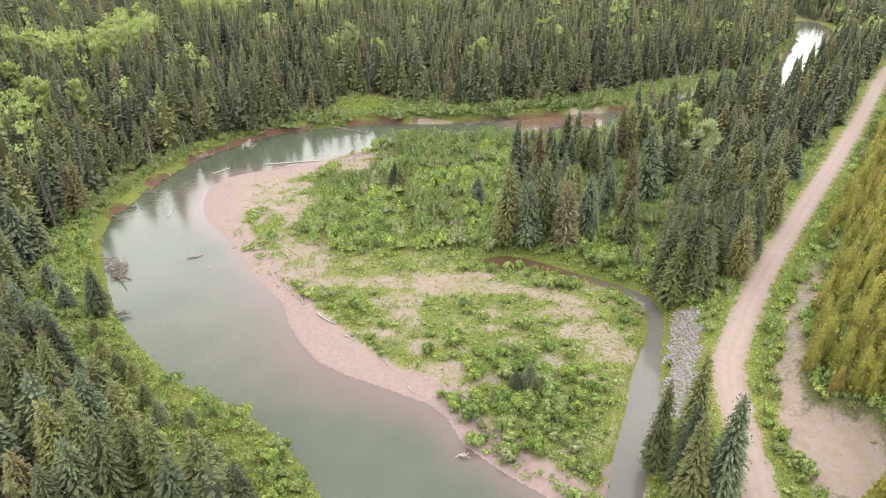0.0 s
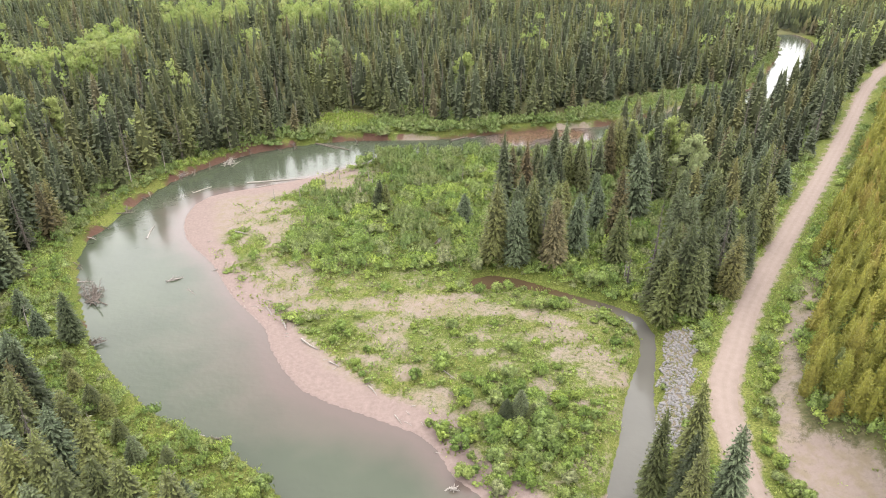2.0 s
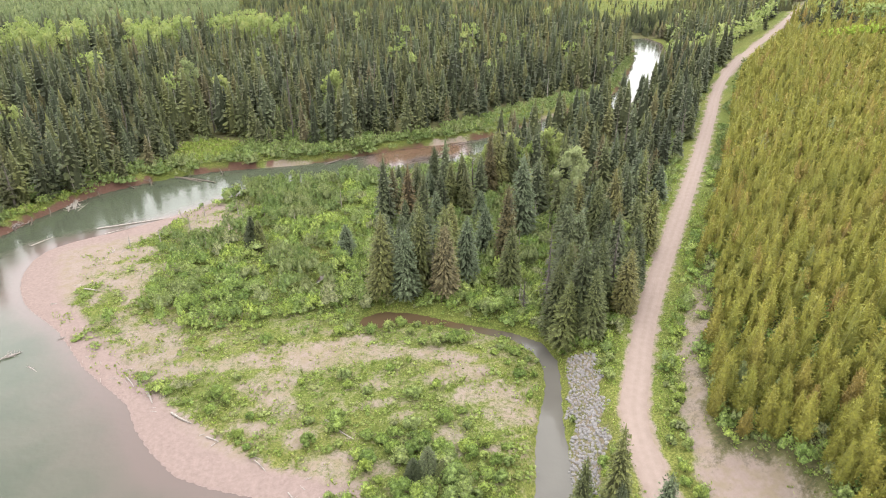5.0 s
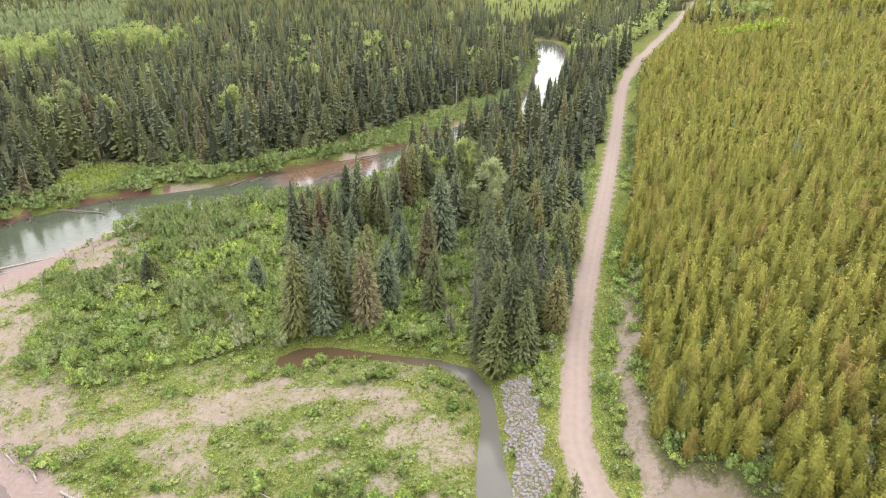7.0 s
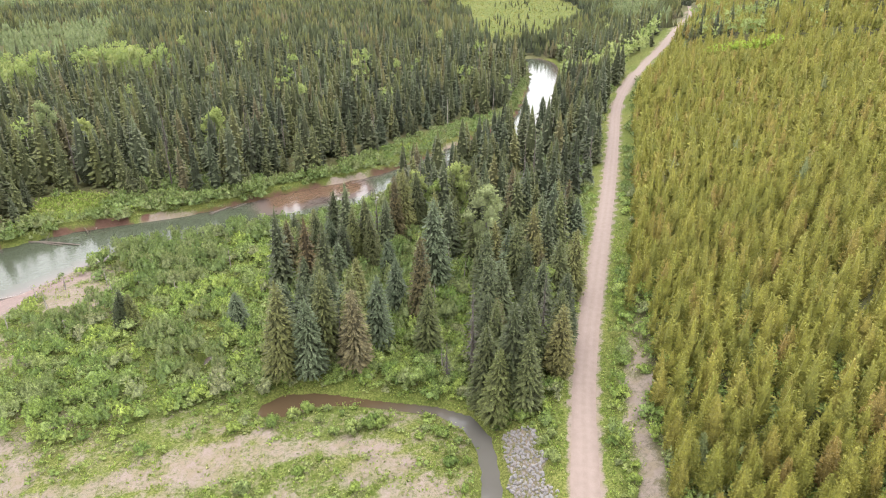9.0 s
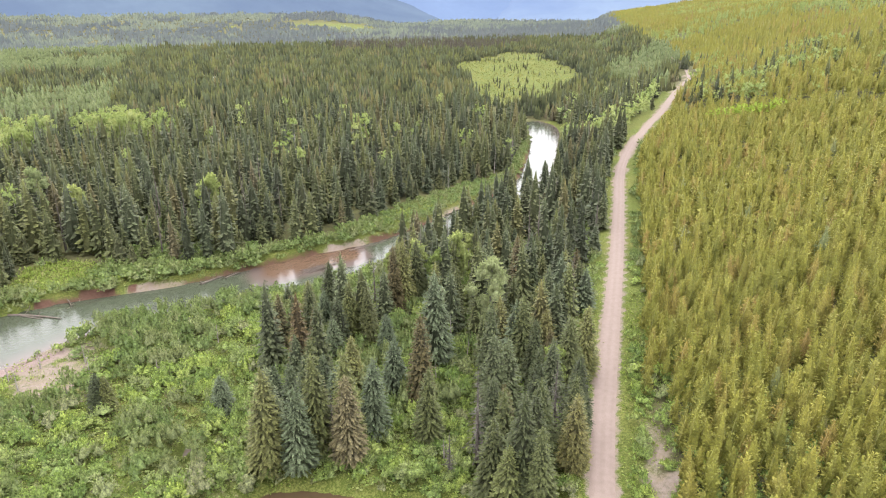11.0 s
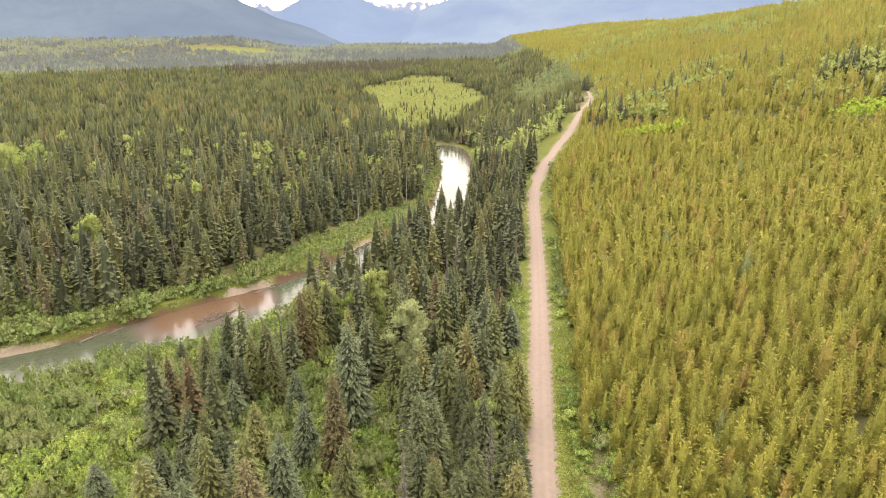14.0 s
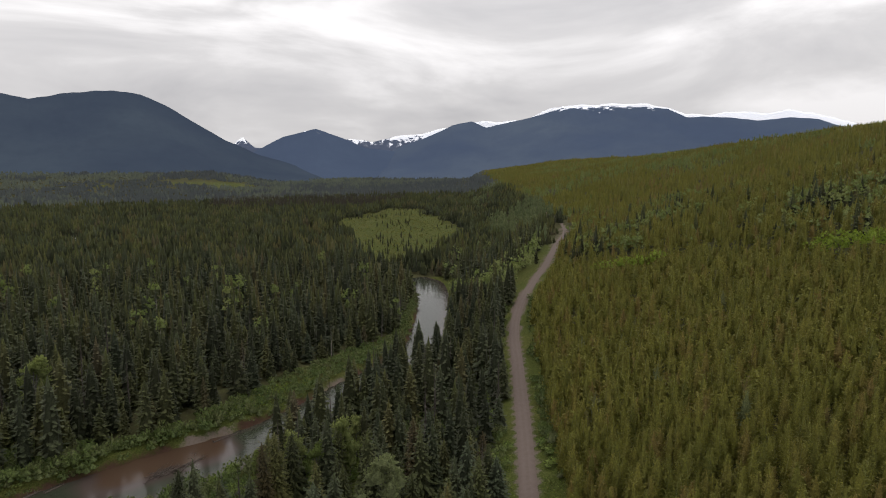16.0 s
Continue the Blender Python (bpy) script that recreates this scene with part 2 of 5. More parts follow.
def road_material():
    m = Nodes("gravel_road", 0.95, 0.15)
    a = m.attribute("across")
    rut = m.ramp(a, [(0.0, 0.0), (0.16, 0.15), (0.27, 0.8), (0.36, 0.9), (0.45, 0.2), (0.55, 0.2), (0.64, 0.9), (0.73, 0.8), (0.84, 0.15), (1.0, 0.0)])
    small, grit = m.noise(0.8, 5, 0.6), m.noise(7.0, 4, 0.7)
    col = m.mix(m.ramp(small, [(0.3, 0.0), (0.7, 1.0)]), (0.0958, 0.0727, 0.0607), (0.1170, 0.0908, 0.0771))
    col = m.mix(m.math("MULTIPLY", rut, 0.26), col, (0.1471, 0.1183, 0.1032))
    col = m.mix(m.ramp(grit, [(0.3, 0.45), (0.55, 0.0)]), col, (0.0789, 0.0575, 0.0486))
    m.colour(col)
    m.bump(grit, 0.4, 0.05)
    return m.mat


def water_material(name, deep, shoal, rough=0.19, silt=None):
    m = Nodes(name, rough, 0.25)
    m.bsdf.inputs["IOR"].default_value = 1.33
    drift = m.noise(0.06, 3)
    deep_c = m.mix(m.ramp(drift, [(0.35, 0.0), (0.65, 1.0)]), deep, tuple(1.18 * v for v in deep))
    s = m.math("MULTIPLY", m.math("ADD", m.attribute("shallow"), m.math("MULTIPLY", m.math("SUBTRACT", m.noise(0.12, 4), 0.5), 0.5)), 0.5)
    col = m.mix(m.ramp(s, [(0.06, 0.0), (0.42, 1.0)]), deep_c, shoal)
    m.colour(m.mix(m.ramp(s, [(0.55, 0.0), (0.8, 1.0)]), col, silt or shoal))
    m.bump(m.math("ADD", m.noise(0.9, 3, 0.5), m.math("MULTIPLY", m.noise(0.25, 2), 1.5)), 0.10, 0.3)
    return m.mat


GROUND, ROAD = ground_material(), road_material()
RIVER = water_material("river_water", (0.025, 0.029, 0.019), (0.052, 0.039, 0.034), silt=(0.052, 0.032, 0.021), rough=0.14)
CREEK = water_material("creek_water", (0.046, 0.043, 0.037), (0.040, 0.027, 0.015), 0.05)


def stone_material():
    m = Nodes("broken_rock", 0.85, 0.3)
    c = m.ramp(m.n.new("ShaderNodeObjectInfo").outputs["Random"], [(0.0, (0.0715, 0.0662, 0.0634)), (0.5, (0.1056, 0.0979, 0.0950)), (1.0, (0.0898, 0.0739, 0.0686))])
    m.colour(m.mix(m.ramp(m.noise(3.0, 5), [(0.3, 0.0), (0.7, 0.6)]), c, (0.1267, 0.1214, 0.1190)))
    m.bump(m.noise(8.0, 4), 0.5, 0.05)
    return m.mat


STONE = stone_material()


def mountain_material(name, wood, light, snow_line, snow_band, glow):
    """A far mountainside as a plain backdrop: kilometres of haze are painted in, as bluish base colours and a blue
    glow.
    """
    m = Nodes(name, 1.0, 0.0)
    big, mid = m.noise(0.0016, 5), m.noise(0.008, 6, 0.65)
    col = m.mix(m.ramp(big, [(0.38, 0.0), (0.66, 1.0)]), wood, light)
    col = m.mix(m.ramp(mid, [(0.3, 0.35), (0.6, 0.0)]), col, tuple(0.75 * v for v in wood))
    col = m.mix(m.ramp(m.noise(0.035, 4, 0.7), [(0.4, 0.0), (0.6, 0.22)]), col, tuple(0.45 * v for v in wood))
    z = m.n.new("ShaderNodeSeparateXYZ")
    m.l.new(m.geo.outputs["Position"], z.inputs[0])
    up = m.math("DIVIDE", m.math("SUBTRACT", z.outputs["Z"], snow_line), snow_band)
    up = m.math("ADD", up, m.math("MULTIPLY", m.math("SUBTRACT", m.noise(0.022, 6, 0.7), 0.5), 5.5))
    col = m.mix(m.ramp(up, [(0.45, 0.0), (0.6, 1.0)]), col, (0.85, 0.87, 0.90))
    m.colour(col)
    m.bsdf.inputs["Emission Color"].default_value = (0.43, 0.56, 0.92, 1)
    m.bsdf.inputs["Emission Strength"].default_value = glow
    return m.mat

# ---- the plan of the valley ----
OUTER_BANK = [(-60, -140), (-40, -40), (-22, 30), (-17, 60), (-19, 72), (-28, 84), (-39.5, 93), (-48, 97), (-57, 105), (-66, 114), (-72, 121.5), (-80.5, 136),
              (-86.5, 147), (-93.5, 164), (-93, 181), (-90, 199), (-85.5, 214), (-78, 227), (-66.5, 240.5), (-49, 250.5), (-32, 255.5), (-10, 256.5),
              (4, 257), (20, 261), (40, 266.5), (59, 269.5), (72.5, 273), (94, 284.5), (114, 298.5), (139, 312.5), (159, 331), (187, 372), (211.5, 413),
              (236, 462), (246, 486)]
INNER_BANK = [(-20, -140), (0, -40), (20, 30), (24, 55), (16, 72), (9.5, 77), (3.4, 83), (0.6, 89.5), (-2.5, 93), (-13, 98.5), (-25, 105.5), (-33.5, 119), (-36, 126),
              (-47.5, 141), (-56, 156), (-67.5, 171), (-72.5, 187), (-70, 200.5), (-57, 208), (-40, 217), (-23, 230), (-8, 233.5), (10, 235), (29, 236), (50, 240),
              (64, 245), (85, 258), (104, 265), (121, 281), (139.5, 296), (171.5, 323), (200, 362), (220, 391), (243, 429), (258, 462), (258, 486)]
CREEK_LEFT = [(18, 45), (21, 60), (25, 72), (28.3, 81.5), (32.5, 91), (35, 98.5), (39.2, 107.5), (43, 115), (45, 126), (42.3, 131.5), (35.8, 135.7), (27, 140.5), (20, 143), (14, 142), (9.5, 144)]
CREEK_RIGHT = [(24, 38), (28, 60), (31, 72), (35.4, 81.5), (39.3, 91), (42.8, 104), (45.9, 113), (48.5, 122), (47.3, 128.4), (42.2, 133.6), (36.4, 137.4), (28.8, 142.6), (22, 147), (15.5, 149), (10.5, 147.2)]
ROAD_LINE = [(-20, -160), (20, -60), (37, 30), (45, 66), (46.5, 75), (49, 87.5), (52, 97), (57, 105.5), (67, 121.5), (79, 138.5), (101, 168), (131, 208), (166, 256),
             (197, 298.5), (228, 333), (252, 355), (273, 374), (297, 395), (350, 447), (430, 526), (515, 640), (640, 838), (820, 1137), (1200, 1720), (2150, 3100)]
VEGETATION_EDGE = [(4, 81), (1.6, 92), (-1.5, 96.5), (-9.3, 104), (-17, 111.5), (-28, 124), (-39, 133.5), (-50, 145.5), (-56.5, 156.5), (-59, 168), (-54, 180), (-51, 195), (-36, 213)]
FOREST_EDGE = [(-14, 20), (-22, 56), (-30, 70), (-41, 73.5), (-56, 84.5), (-74, 100), (-90, 119), (-96, 134), (-97, 152), (-102, 172), (-97, 198), (-82, 230), (-64, 245), (-50, 253.5),
               (-47, 268), (-44, 284), (-34, 289), (-24, 282), (-14, 268), (4, 267.5), (25, 268), (40, 271), (62, 281), (91, 305), (125, 325), (164, 345), (197, 388), (226, 455), (238, 490), (220, 520)]
MEADOW = [(276, 531), (262, 595), (290, 700), (322, 810), (345, 900), (430, 1010), (560, 1150), (620, 1110), (520, 900), (492, 800), (425, 700), (362, 610), (312, 560)]
RIPRAP = [(49.5, 121), (53, 115.7), (50.8, 108), (46.6, 97), (43.8, 89), (41.0, 84), (38.6, 88), (42.4, 100), (46.2, 110)]
GLADE = [(33, 145), (40, 141), (47, 134), (52, 140), (58, 147), (62, 158), (70, 177), (64, 196), (57, 205), (47, 198), (42, 180), (38.5, 164), (35, 153)]
THICKET_EDGE = [(11, 152), (14.5, 161), (19, 179), (25, 203), (33, 212), (46, 205), (52, 214), (60, 224), (70, 246)]


def spline(points, step):
    """A smooth line through the points, cut into even steps."""
    p = np.array(points, float)
    p = np.vstack([2 * p[0] - p[1], p, 2 * p[-1] - p[-2]])
    out = []
    for a, b, c, d in zip(p[:-3], p[1:-2], p[2:-1], p[3:]):
        n = max(1, int(np.hypot(*(c - b)) / step))
        t = (np.arange(n) / n)[:, None]
        out.append(0.5 * (2 * b + (c - a) * t + (2 * a - 5 * b + 4 * c - d) * t ** 2 + (3 * b - a - 3 * c + d) * t ** 3))
    return np.vstack([*out, p[-2:-1]])


def smooth(a, b, x):
    t = np.clip((x - a) / (b - a), 0, 1)
    return t * t * (3 - 2 * t)


def lattice(x, y, seed):
    xi, yi = np.floor(x), np.floor(y)
    fx, fy = x - xi, y - yi
    fx, fy = fx * fx * (3 - 2 * fx), fy * fy * (3 - 2 * fy)

    def h(i, j):
        v = np.sin(i * 127.1 + j * 311.7 + seed * 74.7) * 43758.5453
        return v - np.floor(v)

    return (h(xi, yi) * (1 - fx) + h(xi + 1, yi) * fx) * (1 - fy) + (h(xi, yi + 1) * (1 - fx) + h(xi + 1, yi + 1) * fx) * fy


def fractal(x, y, size, seed=0, octaves=4):
    """Soft noise from 0 to 1 with features of that many metres."""
    total, amount, whole = 0, 1.0, 0
    for k in range(octaves):
        total = total + amount * lattice(x / size * 2 ** k + 17 * k, y / size * 2 ** k - 9 * k, seed + k)
        whole += amount
        amount *= 0.5
    return total / whole


def near_line(x, y, line):
    """The distance to a line, the nearest piece's number, the side (plus: to its right) and the metres along it."""
    best, which, side, along = np.full(x.shape, 1e9), np.zeros(x.shape, int), np.ones(x.shape), np.zeros(x.shape)
    run = 0.0
    for k, ((ax, ay), (bx, by)) in enumerate(zip(line[:-1], line[1:])):
        dx, dy = bx - ax, by - ay
        n = math.hypot(dx, dy) or 1e-9
        t = np.clip(((x - ax) * dx + (y - ay) * dy) / n ** 2, 0, 1)
        d = np.hypot(x - ax - t * dx, y - ay - t * dy)
        m = d < best
        best[m], which[m] = d[m], k
        side[m] = np.sign((x - ax) * dy - (y - ay) * dx)[m]
        along[m] = (run + t * n)[m]
        run += n
    return best, which, side, along


def inside(x, y, poly):
    hit = np.zeros(x.shape, bool)
    for (ax, ay), (bx, by) in zip(poly, np.roll(poly, -1, axis=0)):
        if ay != by:
            hit ^= ((ay > y) != (by > y)) & (x < (bx - ax) * (y - ay) / (by - ay) + ax)
    return hit


outer, inner = spline(OUTER_BANK, 6), spline(INNER_BANK, 6)
creek_l, creek_r = spline(CREEK_LEFT, 4), spline(CREEK_RIGHT, 4)
river_ring = np.vstack([outer, inner[::-1]])
creek_ring = np.vstack([creek_l, creek_r[::-1]])
road_line = spline(ROAD_LINE, 6)
sand_ring = np.vstack([inner[(inner[:, 1] > 80) & (inner[:, 0] < 6) & (inner[:, 1] < 219)], spline(VEGETATION_EDGE, 5)[::-1]])
forest_ring = np.vstack([spline(FOREST_EDGE, 6), [(-400, 700), (-2500, 2500), (-4500, 200), (-900, -300), (-60, -300)]])
meadow_ring, riprap_ring, glade_ring = np.array(MEADOW, float), np.array(RIPRAP, float), np.array(GLADE, float)
thicket_ring = np.vstack([spline(THICKET_EDGE, 6), [(90, 262), (120, 280), (300, 520), (420, 560), (330, 440), (60, 118), (47, 118), (47, 130), (30, 143)]])
streak = spline([(-24, 134.6), (-10.8, 133), (2.2, 133), (15.6, 130.6), (31, 125)], 4)
# bare patches on the bar: x, y, half-length, half-width
PATCHES = [(0.7, 102, 5, 3.5), (4, 96, 4.5, 2.4), (-5, 109.5, 3.6, 2.2), (-12, 114, 4, 2.2), (33, 111, 4.5, 7), (10.5, 115.5, 5, 1.8), (14, 111, 2.5, 1.6), (27, 121, 7, 3.5),
           (8, 137, 5, 2), (2, 141, 2.5, 1.5), (-13.6, 173, 2.5, 1.4), (-48, 180, 4, 2), (-44, 160, 5, 1.5), (-30, 142, 5, 1.2), (-46, 203, 8, 2), (-22, 156, 4, 1)]


def road_height(s):
    return 7 + 14 * smooth(420, 760, s) + 14 * smooth(800, 2600, s)


def river_distance(x, y):
    d, k, _, _ = near_line(x, y, np.vstack([river_ring, river_ring[:1]]))
    return np.where(inside(x, y, river_ring), -d, d), k < len(outer) - 1


def creek_distance(x, y):
    d, k, _, _ = near_line(x, y, np.vstack([creek_ring, creek_ring[:1]]))
    puddle = np.hypot((x - 2.4 - 1.6 * np.sin((y - 168) * 0.3)) * 0.85, (y - 169) * 0.15) * 2.4 - 1.5
    d = np.where(inside(x, y, creek_ring), -d, d) - 0.6 * smooth(122, 128, y) * smooth(142, 134, y)
    return np.minimum(d, puddle), k >= len(creek_l)


def survey(x, y):
    """Heights of the ground and what covers it, at arrays of places."""
    x, y = np.asarray(x, float), np.asarray(y, float)
    s = {}
    dr, outer_side = river_distance(x, y)
    dc, far_side = creek_distance(x, y)
    dd, _, side, along = near_line(x, y, road_line)
    rd = dd * side
    outer_side &= (dr < 400) & (side < 0) | (side < 0) & (dr > 0) & inside(x, y, forest_ring)
    rough_bits = fractal(x, y, 9, 3) - 0.5
    swell = fractal(x, y, 60, 5) - 0.5
    high = np.minimum(2.3 + 0.9 * rough_bits + 0.8 * swell, -0.5 + 2.1 * dr + rough_bits)
    low = np.minimum(np.minimum(0.3 * dr, 0.10 + 0.048 * np.maximum(dr, 0)), 1.3) + 0.35 * rough_bits * smooth(2, 9, dr)
    low = np.minimum(low, 0.02 + 0.35 * dc + 0.2 * rough_bits * smooth(0, 3, dc))
    back = np.minimum(np.minimum(2.2 + 0.8 * rough_bits, 0.02 + 0.85 * dc), 0.02 + 0.5 * dr)
    z = np.where(outer_side, high, np.where(far_side & (dc < 60), back, low))
    zr = road_height(along)
    bank = zr - 0.42 * np.maximum(dd - 5.0, 0) + 0.3 * rough_bits
    bank = np.minimum(bank, 0.05 + 0.95 * np.minimum(dc, dr))
    z = np.where((side < 0) & ~outer_side, np.maximum(z, bank), z)
    up = np.maximum(rd - 6, 0)
    slope = 0.27 * np.where(up < 330, up, 330 + 160 * (1 - np.exp(-(up - 330) / 160)))
    slope = slope * (1 - 0.55 * smooth(900, 2400, along)) + (fractal(x, y, 190, 8) - 0.5) * 0.07 * np.minimum(up, 400) + rough_bits * 0.9 * smooth(0, 12, up)
    yard = smooth(1.1, 0.7, np.hypot((x - 60.5) / 8, (y - 74) / 11))
    slope = slope * (1 - yard) - 0.3 * smooth(0, 3, up) * smooth(14, 5, up)
    z = np.where(side > 0, zr + slope, z)
    far = np.hypot(x - 19, y - 68)
    bearing = np.degrees(np.arctan2(x - 19, y - 68))
    z = np.where(side < 0, z + 52 * smooth(1750, 3000, far) * smooth(19, 11, bearing) * (0.85 + 0.3 * fractal(x, y, 500, 91)), z)
    z = np.where(dd < 3.4, zr, np.where(dd < 4.6, zr + (z - zr) * smooth(3.4, 4.6, dd), z))
    bed = np.maximum(-1.4, np.minimum(dr, dc) * 0.3)
    z = np.where(np.minimum(dr, dc) < 0, np.where(dd < 6, z, bed), z)
    # covers
    fray = (fractal(x, y, 5, 21) - 0.5)
    sand = np.where(inside(x, y, sand_ring), np.where(near_line(x, y, inner)[0] + 8 * fray < 13, 1.1, 0.7), 0.0)
    ds = near_line(x, y, streak)[0]
    bar = (~outer_side) & (side < 0) & (dr > 0) & (dc > 0) & ~(far_side & (x > 12)) & (x < 50)
    sand = np.maximum(sand, bar * 0.66 * smooth(3.4, 1.2, ds + 4.5 * fray))
    for px, py, a, b in PATCHES:
        sand = np.maximum(sand, 0.64 * smooth(1.3, 0.6, np.hypot((x - px) / a, (y - py) / b) + 0.9 * fray))
    sand = np.maximum(sand, bar * smooth(0.58, 0.70, fractal(x, y, 11, 31)) * smooth(165, 140, y) * smooth(88, 100, y) * 0.6)
    rim = near_line(x, y, spline(VEGETATION_EDGE, 8))[0]
    sand = np.maximum(sand, bar * smooth(0.36, 0.52, fractal(x, y, 6, 33)) * smooth(38, 8, rim) * (y > 132) * 0.72)
    sand = np.maximum(sand, bar * np.where(y < 160, 0.30, 0.2))
    sand = np.maximum(sand, bar * smooth(1.6, 0.3, dr))
    shelf = np.exp(-((x + 4) / 9) ** 4) + np.exp(-((x - 59) / 10) ** 4) + np.exp(-((x - 109) / 8) ** 4)
    sand = np.maximum(sand, outer_side * 0.9 * smooth(2.0, 0.7, dr + 3 * fray) * shelf)
    earth = outer_side & (dr < 1.35) & (y > 128) & (x < -8) & (fractal(x, y, 9, 71) > 0.46)
    earth = np.maximum(earth * 1.0, smooth(1.2, 0.6, np.hypot((x + 66) / 16, (y - 243) / 4.5)))
    earth = np.maximum(earth, outer_side * (y > 238) * (x > -12) * 0.8 * smooth(1.5, 0.6, dr + 2.4 * fray) * (1 - 0.9 * np.minimum(shelf, 1)))
    track = (side > 0) * smooth(13, 10, rd + 7 * fray) * smooth(6.5, 8, rd + 4 * fray) * smooth(150, 112, y)
    sand = np.maximum(sand, np.maximum(track * 0.8, yard))
    sand = np.maximum(sand, smooth(3.1, 2.4, dd) * (y < 540))
    s.update(z=z, dr=dr, dc=dc, rd=rd, along=along, outer=outer_side, far_side=far_side & (dc < 60), bar=bar, sand=sand, earth=earth)
    wood = inside(x, y, forest_ring) & outer_side
    s["wood"] = wood
    s["thicket"] = inside(x, y, thicket_ring) & (side < 0) & (dr > 2.5) & (dc > 1.5) & (dd > 5.0)
    s["glade"] = inside(x, y, glade_ring)
    s["meadow"] = inside(x + 75 * (fractal(x, y, 60, 61) - 0.5), y + 150 * (fractal(x, y, 60, 62) - 0.5), meadow_ring)
    s["clearing"] = (far > 2150) & (far < 2420) & (np.abs(bearing - 10.2) < 5.6 + 2.4 * (fractal(x, y, 160, 93) - 0.5)) & (fractal(x, y, 150, 95) > 0.46)
    s["far"], s["bearing"] = far, bearing
    s["stones"] = inside(x + 3.2 * (fractal(x, y, 3.5, 83) - 0.5), y + 4 * (fractal(x, y, 4, 84) - 0.5), riprap_ring)
    s["lush"] = np.where(s["clearing"], 0.9, np.where(far > 1500, -0.6, np.where(wood & (dr > 10 + 8 * fray) | (y > 480) & ~s["meadow"], 0.12, np.where((side > 0) & (rd > 9), 0.25, 1.0))))
    return s


# ---- ground, water and road ----


def mesh_object(name, verts, faces, mats, index=None, points=(), flat=True, parent=None):
    """A mesh from arrays of vertices and of triangles or quads, with numbers stored on its points."""
    me = bpy.data.meshes.new(name)
    verts, faces = np.asarray(verts, np.float32), np.asarray(faces, np.int32)
    k = faces.shape[1]
    me.vertices.add(len(verts))
    me.vertices.foreach_set("co", verts.ravel())
    me.loops.add(faces.size)
    me.loops.foreach_set("vertex_index", faces.ravel())
    me.polygons.add(len(faces))
    me.polygons.foreach_set("loop_start", np.arange(len(faces), dtype=np.int32) * k)
    for mat in mats:
        me.materials.append(mat)
    if index is not None:
        me.polygons.foreach_set("material_index", np.asarray(index, np.int32))
    me.update(calc_edges=True)
    me.polygons.foreach_set("use_smooth", np.full(len(faces), not flat))
    for key, values in points:
        if np.ndim(values) == 1:
            me.attributes.new(key, "FLOAT", "POINT").data.foreach_set("value", np.asarray(values, np.float32))
        else:
            me.attributes.new(key, "FLOAT_COLOR", "POINT").data.foreach_set("color", np.asarray(values, np.float32).ravel())
    ob = new(name, me)
    if parent:
        ob.parent = parent
    return ob


def axis(low, high, parts):
    """Positions along an axis: even steps in the middle, growing ones outwards to the horizon."""
    mid = np.concatenate([np.arange(a, b, st) for a, b, st in parts] + [[parts[-1][1]]])
    left, right, st = [], [], parts[0][2]
    v = mid[0]
    while v > low:
        st *= 1.09
        v -= st
        left.append(v)
    v, st = mid[-1], parts[-1][2]
    while v < high:
        st *= 1.09
        v += st
        right.append(v)
    return np.concatenate([left[::-1], mid, right])


def grid_faces(nx, ny):
    i = (np.arange(ny - 1)[:, None] * nx + np.arange(nx - 1)[None, :]).ravel()
    return np.stack([i, i + 1, i + 1 + nx, i + nx], 1)


gx, gy = axis(-4600, 4600, [(-110, -80, 2.0), (-80, 60, 1.2), (60, 110, 2.0), (110, 260, 3.2)]), axis(-1200, 4700, [(56, 225, 1.2), (225, 285, 1.8), (285, 500, 3.2)])
GX, GY = [a.ravel() for a in np.meshgrid(gx, gy)]
land = survey(GX, GY)
zone = np.stack([np.clip(land["sand"], 0, 1), np.where(land["meadow"], 1.0, land["lush"]), np.clip(land["earth"], 0, 1), np.ones(len(GX))], 1)
zone[land["stones"], 0] = 0.6
ground = mesh_object("ground", np.stack([GX, GY, land["z"]], 1), grid_faces(len(gx), len(gy)), [GROUND], flat=False,
                     points=[("zone", zone), ("wet", np.where(land["outer"] | (land["dr"] > 14) | (GY > 222), 0.0, smooth(0.62, 0.22, land["z"])))])
tagged(ground, "green valley floor with pale pink sand and forest soil", "ground", kind="structure")


def water_sheet(name, distance, mat, box, step, label, shoal, level):
    wx, wy = np.arange(box[0], box[1], step), np.arange(box[2], box[3], step)
    X, Y = [a.ravel() for a in np.meshgrid(wx, wy)]
    d = distance(X, Y)[0]
    f = grid_faces(len(wx), len(wy))
    f = f[(d[f] < 2.2).any(1)]
    used, f = np.unique(f, return_inverse=True)
    ob = mesh_object(name, np.stack([X, Y, np.full(len(X), level)], 1)[used], f.reshape(-1, 4), [mat], flat=False, points=[("shallow", shoal(X, Y)[used])])
    return tagged(ob, label, "water", kind="structure")


def river_shoal(x, y):
    d = near_line(x, y, inner)[0]
    wide = 3.5 + 7.5 * smooth(78, 100, y) * smooth(150, 120, y) + 4 * smooth(150, 175, y) * smooth(215, 200, y)
    far = smooth(18, 34, x) * smooth(70, 58, x) * smooth(234, 244, y) * smooth(22, 8, near_line(x, y, outer)[0])
    left = smooth(4, 1, near_line(x, y, outer)[0]) * smooth(-10, 20, x) * 0.4
    return np.clip(np.maximum(np.maximum(np.exp(-d / wide), far * 1.9), left), 0, 2)


